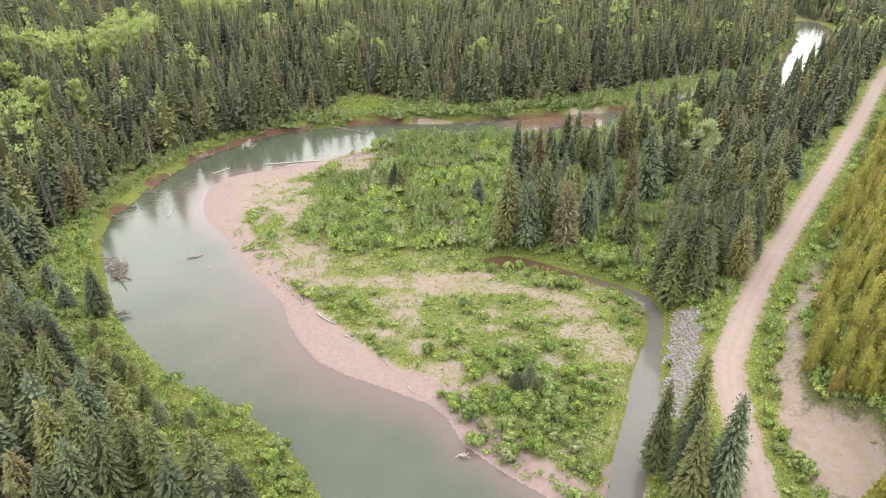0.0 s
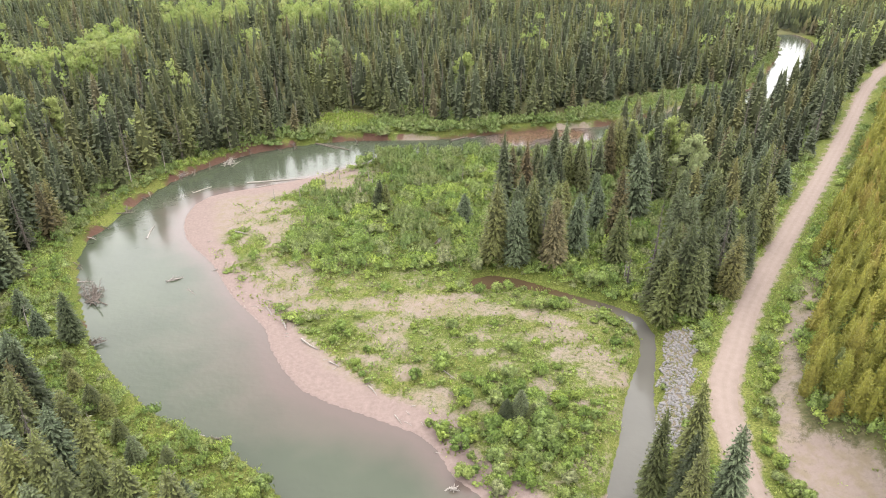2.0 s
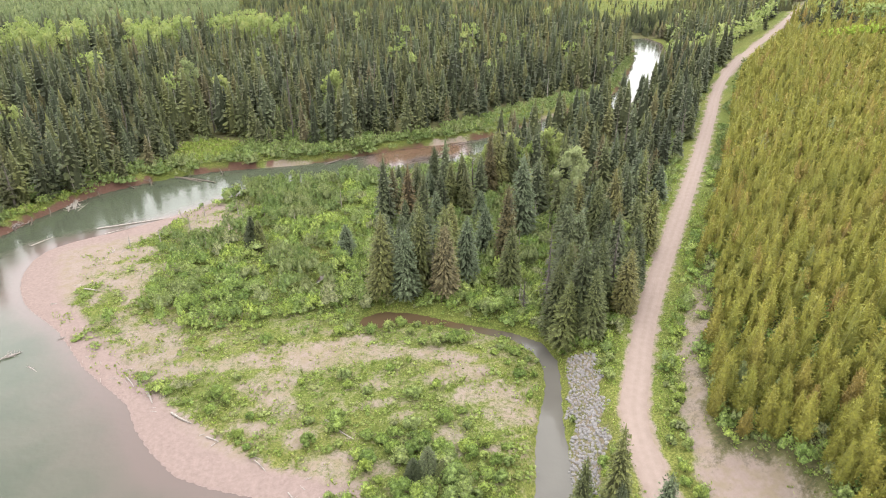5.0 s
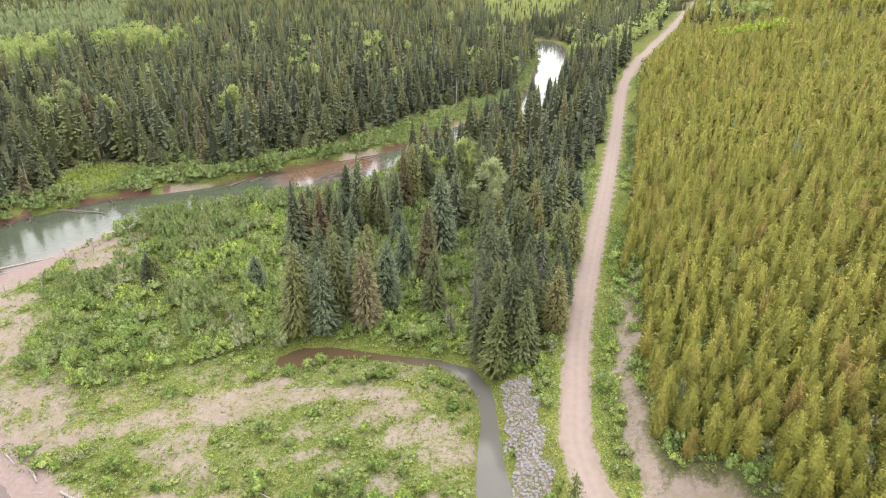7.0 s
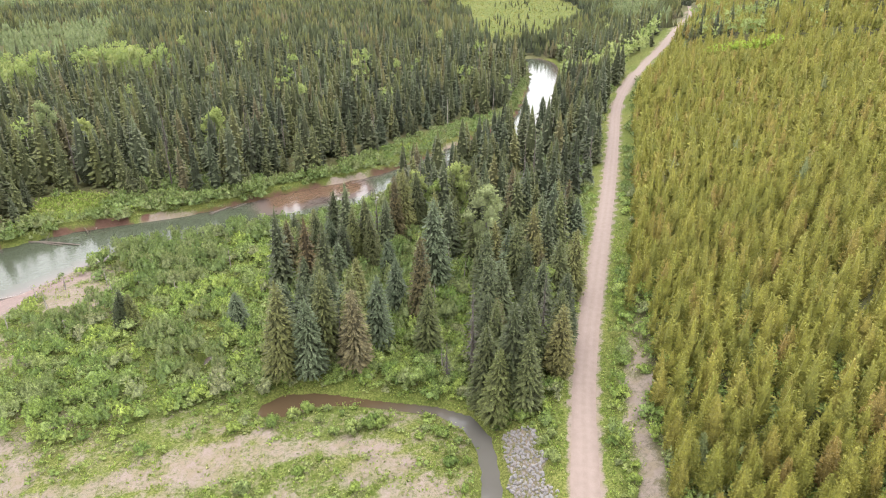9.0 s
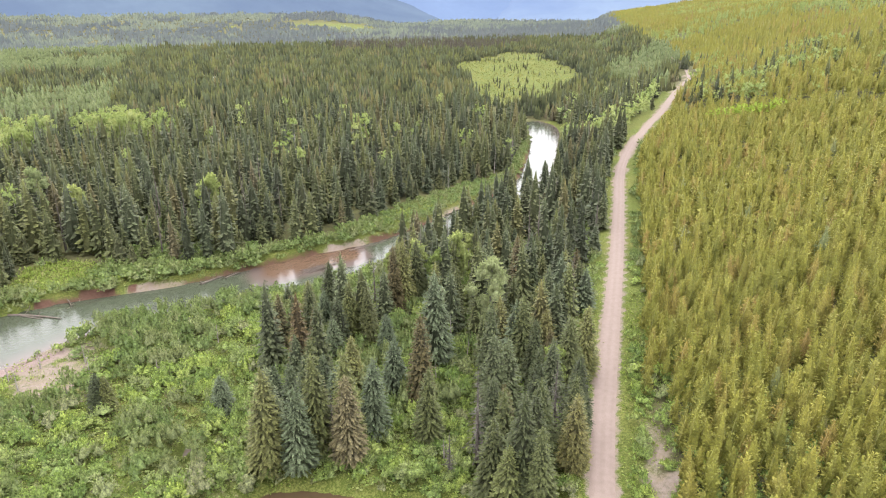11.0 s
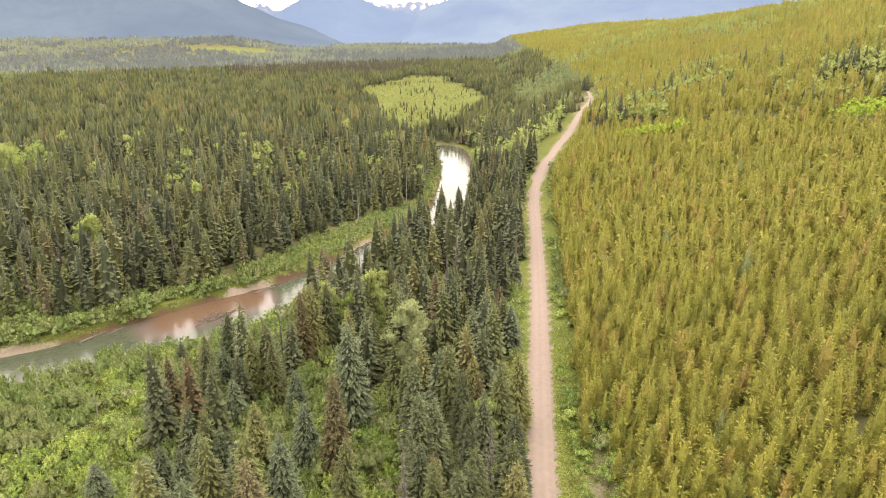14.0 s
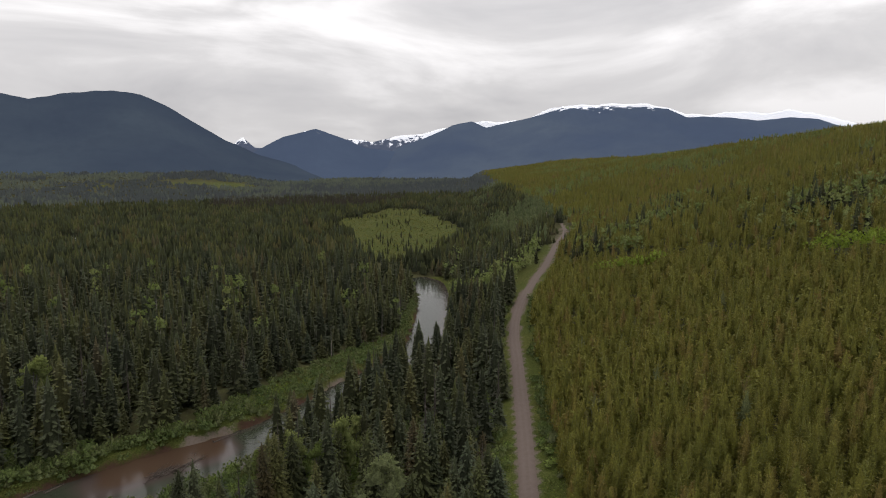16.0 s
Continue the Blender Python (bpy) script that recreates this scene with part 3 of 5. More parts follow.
water_sheet("river", river_distance, RIVER, (-104, 270, -140, 560), 2.0, "calm grey-green river with pinkish sandy shallows", river_shoal, 0.0)
water_sheet("creek", lambda x, y: (np.where(river_distance(x, y)[0] < -1.0, 9.0, creek_distance(x, y)[0]),), CREEK, (-4, 52, 36, 178), 1.0, "narrow still brown side creek beside the bar", lambda x, y: smooth(125, 145, y) * 0.9 + 0.05, 0.012)
px, py = np.cos(np.arange(24) * math.tau / 24), np.sin(np.arange(24) * math.tau / 24)
pond = mesh_object("pond", np.stack([50 + 9 * px * (1 + 0.3 * np.sin(3 * np.arange(24))), 884 + 55 * py, np.full(24, 3.4)], 1),
                   [(0, k, k + 1) for k in range(1, 23)], [RIVER], points=[("shallow", np.zeros(24))])
tagged(pond, "small glimpse of open water in the distant forest", "water", kind="structure")


def road_strip():
    line = spline(ROAD_LINE, 2.5)
    line = line[(line[:, 1] > 10) & (line[:, 1] < 1300)]
    way = np.gradient(line, axis=0)
    way /= np.hypot(way[:, 0], way[:, 1])[:, None]
    along = near_line(line[:, 0], line[:, 1], road_line)[3]
    cols = np.linspace(-1, 1, 13)
    rows, n = len(line), len(cols)
    wobble = 0.35 * (fractal(along, along * 0, 7, 2) - 0.5)
    half = 2.15 + wobble
    P = line[:, None, :] + np.stack([way[:, 1], -way[:, 0]], 1)[:, None, :] * (cols[None, :, None] * half[:, None, None])
    crown = 0.10 + 0.06 * (1 - cols ** 2) - 0.03 * np.exp(-((np.abs(cols) - 0.42) / 0.13) ** 2) - 0.09 * (np.abs(cols) > 0.95)
    Z = road_height(along)[:, None] + crown[None, :]
    V = np.concatenate([P, Z[:, :, None]], 2).reshape(-1, 3)
    ob = mesh_object("road", V, grid_faces(n, rows), [ROAD], flat=False, points=[("across", np.tile((cols + 1) / 2, rows))])
    return tagged(ob, "pinkish gravel forest road with two worn wheel tracks", "road", kind="structure")


road_strip()

# ---- far mountains, crests fitted to the camera's view: azimuth in degrees from its last position, height in metres ----


def mountain(name, label, ridge, foot, top, back, mat, seed, rough=1.0):
    az = np.arange(ridge[0][0], ridge[-1][0], 0.18)
    crest = np.interp(az, [r[0] for r in ridge], [r[1] for r in ridge])
    crest = crest + rough * 26 * (fractal(az * 60, az * 0, 90, seed) - 0.5)
    rows = np.concatenate([np.linspace(0, 1, 46), np.linspace(1.06, 1.6, 8)])
    A, U = np.meshgrid(np.radians(az), rows)
    dist = np.where(U <= 1, foot + (top - foot) * U, top + (back - top) * (U - 1) / 0.6)
    X, Y = 19 + dist * np.sin(A), 68 + dist * np.cos(A)
    rise = np.where(U <= 1, U ** 1.25, np.maximum(0, 1 - (U - 1) * 1.5))
    relief = (fractal(X, Y, 420, seed + 3, 5) - 0.5) * 150 * rough * np.sin(np.clip(U, 0, 1) * math.pi)
    Z = -30 + (crest[None, :] + 30) * rise + relief
    ob = mesh_object(name, np.stack([X.ravel(), Y.ravel(), Z.ravel()], 1), grid_faces(len(az), len(rows)), [mat], flat=False)
    return tagged(ob, label, "mountain", kind="structure")


def crest(pairs, dist):
    """Heights over the valley floor for crest lines given as azimuth and elevation in degrees."""
    return [(a, 82 + dist * math.tan(radians(e))) for a, e in pairs]


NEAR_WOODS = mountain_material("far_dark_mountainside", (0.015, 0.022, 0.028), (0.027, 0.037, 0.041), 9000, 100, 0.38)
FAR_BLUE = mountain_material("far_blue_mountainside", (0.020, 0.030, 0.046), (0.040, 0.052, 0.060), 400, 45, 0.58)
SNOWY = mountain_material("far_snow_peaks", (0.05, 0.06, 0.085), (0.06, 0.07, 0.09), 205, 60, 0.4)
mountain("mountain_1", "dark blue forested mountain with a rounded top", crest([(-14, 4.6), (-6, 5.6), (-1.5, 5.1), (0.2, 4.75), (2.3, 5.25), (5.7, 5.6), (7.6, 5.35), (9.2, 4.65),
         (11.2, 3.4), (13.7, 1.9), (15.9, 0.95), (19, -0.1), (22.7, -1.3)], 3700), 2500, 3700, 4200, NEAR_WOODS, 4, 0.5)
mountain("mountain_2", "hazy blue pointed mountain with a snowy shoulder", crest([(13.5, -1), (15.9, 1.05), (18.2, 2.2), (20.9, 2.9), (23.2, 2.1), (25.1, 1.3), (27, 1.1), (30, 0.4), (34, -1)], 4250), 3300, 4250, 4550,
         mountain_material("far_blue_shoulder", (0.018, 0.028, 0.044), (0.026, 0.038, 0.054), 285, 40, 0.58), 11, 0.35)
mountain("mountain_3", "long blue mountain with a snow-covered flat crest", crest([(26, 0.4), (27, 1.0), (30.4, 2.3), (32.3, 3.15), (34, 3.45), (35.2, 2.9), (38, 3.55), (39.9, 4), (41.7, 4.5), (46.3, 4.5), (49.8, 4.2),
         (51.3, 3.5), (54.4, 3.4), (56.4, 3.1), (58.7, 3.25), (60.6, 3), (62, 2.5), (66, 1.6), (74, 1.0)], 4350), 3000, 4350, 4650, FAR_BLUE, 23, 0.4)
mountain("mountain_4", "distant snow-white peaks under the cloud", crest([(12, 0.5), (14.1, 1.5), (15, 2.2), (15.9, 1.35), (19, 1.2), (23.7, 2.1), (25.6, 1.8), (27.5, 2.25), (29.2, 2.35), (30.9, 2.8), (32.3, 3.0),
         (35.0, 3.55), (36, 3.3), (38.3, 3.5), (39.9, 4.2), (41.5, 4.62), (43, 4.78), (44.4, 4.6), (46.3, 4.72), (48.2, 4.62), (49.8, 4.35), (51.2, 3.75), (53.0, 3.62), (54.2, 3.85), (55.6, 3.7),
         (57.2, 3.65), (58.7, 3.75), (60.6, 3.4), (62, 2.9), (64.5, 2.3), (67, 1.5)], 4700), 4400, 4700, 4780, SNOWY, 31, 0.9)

# ---- plants: shapes as arrays of points and triangles ----
rng = np.random.default_rng(7)


class Shape:
    """Points, triangles, the material of each triangle and a tip value for each point, from painted inner shade to
    light tip; soft: shaded as a rounded mass.
    """

    def __init__(self, v, f, tip, m=0, soft=False):
        self.v, self.f, self.tip, self.soft = np.array(v, float), np.array(f, int), np.array(tip, float), soft
        self.m = np.full(len(self.f), m) if np.ndim(m) == 0 else np.array(m)

    def join(self, other):
        return Shape(np.vstack([self.v, other.v]), np.vstack([self.f, other.f + len(self.v)]), np.concatenate([self.tip, other.tip]), np.concatenate([self.m, other.m]), self.soft or other.soft)


def tube(path, radii, sides=6, m=0):
    """A tapered trunk, limb or log along a path."""
    path, v, f = np.array(path, float), [], []
    for k, (p, r) in enumerate(zip(path, radii)):
        d = path[min(k + 1, len(path) - 1)] - path[max(k - 1, 0)]
        d /= np.linalg.norm(d) or 1
        a = np.cross(d, (0.3, 0.9, 0.1) if abs(d[2]) > 0.6 else (0, 0, 1))
        a /= np.linalg.norm(a)
        b = np.cross(d, a)
        for s in range(sides):
            q = s * math.tau / sides
            v.append(p + r * (a * math.cos(q) + b * math.sin(q)))
    n = len(path)
    for k in range(n - 1):
        for s in range(sides):
            i, j = k * sides + s, k * sides + (s + 1) % sides
            f += [(i, j, j + sides), (i, j + sides, i + sides)]
    for s in range(1, sides - 1):
        f += [(0, s + 1, s), ((n - 1) * sides, (n - 1) * sides + s, (n - 1) * sides + s + 1)]
    return Shape(v, f, np.zeros(len(v)), m)


def conifer_crown(h, r, levels, per, segs, rise, droop, start=0.06, width=0.36, power=0.85, ragged=0.25, m=0):
    """Whorls of sprays: each spray a spine with drooping side twigs."""
    v, f, tip = [], [], []
    for k in range(levels):
        u = (k + rng.uniform(-0.3, 0.3)) / levels
        z0 = h * (start + (1 - start) * max(u, 0.0))
        R = r * max(1 - max(u, 0), 0.0) ** power * min(1.0, 0.72 + 2.2 * max(u, 0)) + 0.05 * r
        n = max(3, round(per * (0.55 + 0.45 * (1 - u))))
        turn = rng.uniform(0, math.tau)
        for j in range(n):
            a = turn + j * math.tau / n + rng.uniform(-0.28, 0.28)
            L = R * rng.uniform(1 - ragged, 1 + ragged)
            c, s = math.cos(a), math.sin(a)
            zz = z0 + rng.uniform(-0.5, 0.5) * h / levels
            ws = width * L * rng.uniform(0.8, 1.2) + 0.05 * r
            base = len(v)
            for i in range(segs + 1):
                t = i / segs
                v.append((c * L * t, s * L * t, zz + rise * L * t - droop * L * t * t + 0.06 * L * (t == 1)))
                # lower towards the trunk, where shade is painted into the needles' colour
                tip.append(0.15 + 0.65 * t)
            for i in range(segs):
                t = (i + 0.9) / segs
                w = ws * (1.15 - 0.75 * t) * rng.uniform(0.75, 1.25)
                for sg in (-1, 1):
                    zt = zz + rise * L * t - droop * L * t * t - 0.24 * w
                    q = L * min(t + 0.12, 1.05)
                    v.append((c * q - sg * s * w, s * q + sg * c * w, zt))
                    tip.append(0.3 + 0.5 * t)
                    f.append((base + i, base + i + 1, len(v) - 1) if sg < 0 else (base + i + 1, base + i, len(v) - 1))
    top = len(v)
    v += [(0.05 * r, 0, h * 0.95), (-0.03 * r, 0.05 * r, h * 0.95), (-0.03 * r, -0.05 * r, h * 0.95), (0, 0, h * 1.03)]
    tip += [0.5, 0.5, 0.5, 1]
    f += [(top, top + 1, top + 3), (top + 1, top + 2, top + 3), (top + 2, top, top + 3)]
    return Shape(v, f, tip, m)


def unit(d):
    return d / np.maximum(np.linalg.norm(d, axis=-1, keepdims=True), 1e-9)


def sprays(P, D, length, width, fold=0.3, sag=0.1, low=0.3, high=1.0, m=0):
    """Many single sprays, each a blunt blade folded along its rib: from P along D, with half-widths and how far the edges and the end hang down."""
    n = len(P)
    length, width = np.broadcast_to(length, n)[:, None], np.broadcast_to(width, n)[:, None]
    low, high = np.broadcast_to(low, n), np.broadcast_to(high, n)
    up = np.array([(0.0, 0.0, 1.0)])
    side = unit(np.cross(D, up) + 0.25 * rng.normal(size=(n, 3)))
    mid = P + D * length * rng.uniform(0.5, 0.72, (n, 1)) - up * fold * width
    pts = np.stack([P, mid + side * width, P + D * length - up * sag * length, mid - side * width * rng.uniform(0.7, 1.1, (n, 1))], 1).reshape(-1, 3)
    k = 4 * np.arange(n)[:, None]
    f = np.concatenate([k + [0, 1, 2], k + [0, 2, 3]])
    # each blade starts at low, coloured as shaded, and lightens to high
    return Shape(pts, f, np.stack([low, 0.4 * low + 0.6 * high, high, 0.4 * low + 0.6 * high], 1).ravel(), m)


def twigs(P, D, length, width, low=0.3, high=1.0, m=0):
    """Many small leafy twigs, each one lopsided blade from P along D."""
    n = len(P)
    length, width = np.broadcast_to(length, n)[:, None], np.broadcast_to(width, n)[:, None]
    side = unit(np.cross(D, rng.normal(size=(n, 3))))
    pts = np.stack([P, P + D * length * 0.7 + side * width, P + D * length - side * width * rng.uniform(0.2, 0.8, (n, 1))], 1).reshape(-1, 3)
    low, high = np.broadcast_to(low, n), np.broadcast_to(high, n)
    # twig bases get the painted inner shade, their ends the light tone
    return Shape(pts, np.arange(3 * n).reshape(-1, 3), np.stack([low, 0.3 * low + 0.7 * high, high], 1).ravel(), m)


def lathe(rings, sides, tips, uneven=0.2, m=0):
    """A closed, uneven body of revolution from rings of radius and height; the last ring is its point."""
    turn = np.arange(sides) * math.tau / sides
    v = []
    for k, (r, z) in enumerate(rings[:-1]):
        g = r * rng.uniform(1 - uneven, 1 + uneven, sides)
        v.append(np.stack([np.cos(turn + 0.4 * k) * g, np.sin(turn + 0.4 * k) * g, z + r * uneven * rng.uniform(-0.5, 0.5, sides)], 1))
    v = np.vstack([*v, [(0, 0, rings[-1][1])]])
    i, j = np.arange(sides), (np.arange(sides) + 1) % sides
    f, last = [], sides * (len(rings) - 2)
    for o in range(0, last, sides):
        f += [np.stack([i + o, j + o, j + o + sides], 1), np.stack([i + o, j + o + sides, i + o + sides], 1)]
    f.append(np.stack([i + last, j + last, np.full(sides, last + sides)], 1))
    return Shape(v, np.vstack(f), np.concatenate([np.repeat(tips[:-1], sides), tips[-1:]]), m)


def mounds(lumps, sides=6, m=0):
    """Rounded clumps of foliage close together, with shade painted in: darker below and towards the inside."""
    zs = [c[2] for c, _ in lumps]
    lo, hi = min(zs), max(zs) + 1e-6
    out = None
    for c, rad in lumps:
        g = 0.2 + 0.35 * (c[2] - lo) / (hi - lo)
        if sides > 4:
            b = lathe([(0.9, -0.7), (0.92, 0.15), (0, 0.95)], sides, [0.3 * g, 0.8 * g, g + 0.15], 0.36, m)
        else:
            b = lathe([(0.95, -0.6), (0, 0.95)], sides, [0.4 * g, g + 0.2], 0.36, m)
        b.v = b.v * np.array(rad) + np.array(c)
        b.v[:, 2] = np.maximum(b.v[:, 2], 0.03)
        out = b if out is None else out.join(b)
    out.soft = True
    return out


def leaf_cloud(lumps, leaf, per, m=0, lift=0.55, reach_out=(0.62, 1.04)):
    """Leafy twigs on the shells of many lumps, standing out and up; the higher and upward-facing ones are coloured
    lighter, as if lit from above.
    """
    c, rad = [np.repeat(np.array([q[k] for q in lumps], float), per, 0) for k in (0, 1)]
    n = len(c)
    d = rng.normal(size=(n, 3))
    d[:, 2] = np.abs(d[:, 2]) * 0.95 - 0.2
    d = unit(d)
    P = c + d * rad * rng.uniform(*reach_out, (n, 1)) * 0.9
    P[:, 2] = np.maximum(P[:, 2], 0.02)
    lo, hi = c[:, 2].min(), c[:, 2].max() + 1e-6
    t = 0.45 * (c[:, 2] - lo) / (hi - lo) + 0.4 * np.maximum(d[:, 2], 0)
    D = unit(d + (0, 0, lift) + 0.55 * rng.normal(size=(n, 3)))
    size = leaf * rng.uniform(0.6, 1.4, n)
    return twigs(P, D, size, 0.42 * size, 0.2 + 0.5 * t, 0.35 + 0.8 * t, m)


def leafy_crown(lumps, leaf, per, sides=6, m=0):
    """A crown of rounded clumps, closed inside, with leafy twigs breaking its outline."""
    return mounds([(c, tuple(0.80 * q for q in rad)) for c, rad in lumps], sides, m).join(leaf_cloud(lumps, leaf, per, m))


def broadleaf_lumps(h, r, n, low=0.3):
    out = []
    for _ in range(n):
        u = rng.uniform(0, 1)
        rr = r * math.sin(math.pi * (0.18 + 0.74 * u)) ** 0.8 * rng.uniform(0.25, 0.95)
        a = rng.uniform(0, math.tau)
        s = r * (rng.uniform(0.24, 0.4) if n > 20 else rng.uniform(0.32, 0.55))
        out.append(((rr * math.cos(a), rr * math.sin(a), h * (low + (0.95 - low) * u)), (s, s, s * 0.85)))
    return out


def bush_lumps(h, r, n):
    out = []
    for _ in range(n):
        a, q = rng.uniform(0, math.tau), math.sqrt(rng.uniform(0, 1)) * 0.75
        s = r * rng.uniform(0.34, 0.56)
        out.append(((r * q * math.cos(a), r * q * math.sin(a), h * (0.25 + 0.5 * (1 - q * q) * rng.uniform(0.6, 1.1))), (s, s, h * 0.26)))
    return out


def leafy_bush(h, r, n, leaf, per, m=0, sides=6):
    """A bush: rounded clumps close together with twigs standing out of them."""
    return leafy_crown(bush_lumps(h, r, n), leaf, per, sides, m)


def crown_radius(u, r, power, belly):
    return r * ((1 - u) ** power * np.minimum(1.0, belly + 1.7 * u) + 0.04)


def spruce_crown(h, r, n, width, start=0.05, power=0.66, ragged=0.2, core=0.55, sides=6, m=0):
    """Drooping sprays spread evenly round an inner cone painted dark as crown shade, each one leaving the trunk and
    hanging towards its end.
    """
    q = (np.arange(n) + rng.uniform(0, 1, n)) / n
    u = np.clip(np.where(rng.uniform(0, 1, n) < 0.75, 1 - q ** (1 / (1 + power)), rng.uniform(0, 0.98, n)), 0, 0.985)
    R = crown_radius(u, r, power, 0.76)
    a = np.arange(n) * 2.39996 + rng.uniform(-0.5, 0.5, n)
    L = R * rng.uniform(1 - ragged, 1 + ragged, n)
    droop = rng.uniform(0.02, 0.42, n)
    c, s = np.cos(a), np.sin(a)
    g = rng.uniform(0.24, 0.55, n) if n > 250 else np.full(n, 0.3)
    P = np.stack([c * g * L, s * g * L, h * (start + (1 - start) * u) + 0.16 * L], 1)
    D = unit(np.stack([c, s, -droop], 1))
    w = width * (0.30 + 0.70 * R / r) * rng.uniform(0.75, 1.3, n)
    # inner ends painted as shaded; the finer, nearer crowns get lighter outer ends
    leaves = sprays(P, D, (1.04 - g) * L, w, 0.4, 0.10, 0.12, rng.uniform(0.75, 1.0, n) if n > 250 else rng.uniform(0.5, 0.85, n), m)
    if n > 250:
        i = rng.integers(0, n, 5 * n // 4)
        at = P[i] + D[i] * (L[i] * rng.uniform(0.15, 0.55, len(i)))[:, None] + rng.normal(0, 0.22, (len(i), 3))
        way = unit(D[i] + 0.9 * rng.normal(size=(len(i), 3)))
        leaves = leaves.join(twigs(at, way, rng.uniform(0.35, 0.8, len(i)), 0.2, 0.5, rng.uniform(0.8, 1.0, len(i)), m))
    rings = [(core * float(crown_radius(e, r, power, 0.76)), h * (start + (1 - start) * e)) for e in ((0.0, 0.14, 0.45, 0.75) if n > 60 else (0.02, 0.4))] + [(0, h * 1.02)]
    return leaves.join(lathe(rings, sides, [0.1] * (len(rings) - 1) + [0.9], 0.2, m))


def pine_crown(h, r, n, size, start=0.08, power=0.72, core=0.72, sides=6, m=0):
    """Short tufts that stand out and up all over a blunt cone."""
    q = (np.arange(n) + rng.uniform(0, 1, n)) / n
    u = np.clip(np.where(rng.uniform(0, 1, n) < 0.7, 1 - q ** (1 / (1 + power)), rng.uniform(0, 0.98, n)), 0, 0.98)
    R = crown_radius(u, r, power, 0.62)
    a = np.arange(n) * 2.39996 + rng.uniform(-0.5, 0.5, n)
    k = R * rng.uniform(0.45, 0.95, n)
    out = np.stack([np.cos(a), np.sin(a), np.zeros(n)], 1)
    P = out * k[:, None] + np.stack([np.zeros(n), np.zeros(n), h * (start + (1 - start) * u)], 1)
    D = unit(out * 0.85 + np.array([(0, 0, 0.62)]) + 0.34 * rng.normal(size=(n, 3)))
    g = size * (0.55 + 0.45 * R / r) * rng.uniform(0.7, 1.35, n)
    # outer tufts lighter, inner ones and core dark: shade painted through tip values
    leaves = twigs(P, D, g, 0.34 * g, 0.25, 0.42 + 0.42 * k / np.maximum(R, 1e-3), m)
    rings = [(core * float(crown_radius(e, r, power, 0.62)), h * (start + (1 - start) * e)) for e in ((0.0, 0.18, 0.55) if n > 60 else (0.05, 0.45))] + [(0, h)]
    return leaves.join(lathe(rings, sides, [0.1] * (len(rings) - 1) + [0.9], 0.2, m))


def cone_group(n, spread, h, r, sides=5, m=0, tiers=1):
    """A few small pointed trees close together, as they stand far off; with two tiers each has a lower and an upper skirt."""
    v, f, tip = [], [], []
    for _ in range(n):
        x, y = rng.uniform(-spread, spread, 2)
        hh, rr = h * rng.uniform(0.6, 1.2), r * rng.uniform(0.75, 1.2)
        # low and high colour the skirts dark at the foot, as shade, and light on top
        for foot, top, wide, low, high in ([(0.1, 1.0, 1.0, 0.12, 0.72)] if tiers == 1 else [(0.1, 0.78, 1.0, 0.15, 0.35), (0.5, 1.0, 0.66, 0.55, 0.8)]):
            turn, b = rng.uniform(0, math.tau), len(v)
            for k in range(sides):
                q, g = turn + k * math.tau / sides, rr * wide * rng.uniform(0.65, 1.2)
                v.append((x + g * math.cos(q), y + g * math.sin(q), hh * (foot + rng.uniform(-0.08, 0.1))))
                tip.append(low)
            v.append((x, y, hh * top))
            tip.append(high)
            f += [(b + k, b + (k + 1) % sides, b + sides) for k in range(sides)]
    return Shape(v, f, tip, m)


def spruce_shape(h, r, lod, ragged=0.2, power=0.64):
    n, width = [(760, 0.38), (270, 0.56), (104, 0.78), (32, 1.3), (12, 1.9)][lod]
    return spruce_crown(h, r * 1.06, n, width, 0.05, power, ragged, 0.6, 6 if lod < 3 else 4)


def pine_shape(h, r, lod, start=0.08):
    n, size = [(800, 0.52), (190, 0.74), (44, 1.35)][lod]
    return pine_crown(h * 0.95, r * 1.24, n, size, start, 0.72, 0.78, 6 if lod == 0 else 4)


def trunk_shape(h, r, m=0, sides=6):
    return tube([(0, 0, -0.5), (0.02, 0, h * 0.3), (-0.03, 0.03, h * 0.65), (0, 0, h * 0.97)], [r * 1.25, r * 0.9, r * 0.5, r * 0.08], sides, m)


def add_shape(name, shape, mats, parent=None):
    return mesh_object(name, shape.v, shape.f, mats, shape.m, [("tip", shape.tip)], flat=not shape.soft, parent=parent)


def thing(name, label, category, group, parts):
    """An Empty at the base with its parts: (name, shape, material)."""
    ob = tagged(new(name), label, category, group)
    for part_name, shape, mat in parts:
        add_shape(part_name, shape, [mat], ob)
    return ob


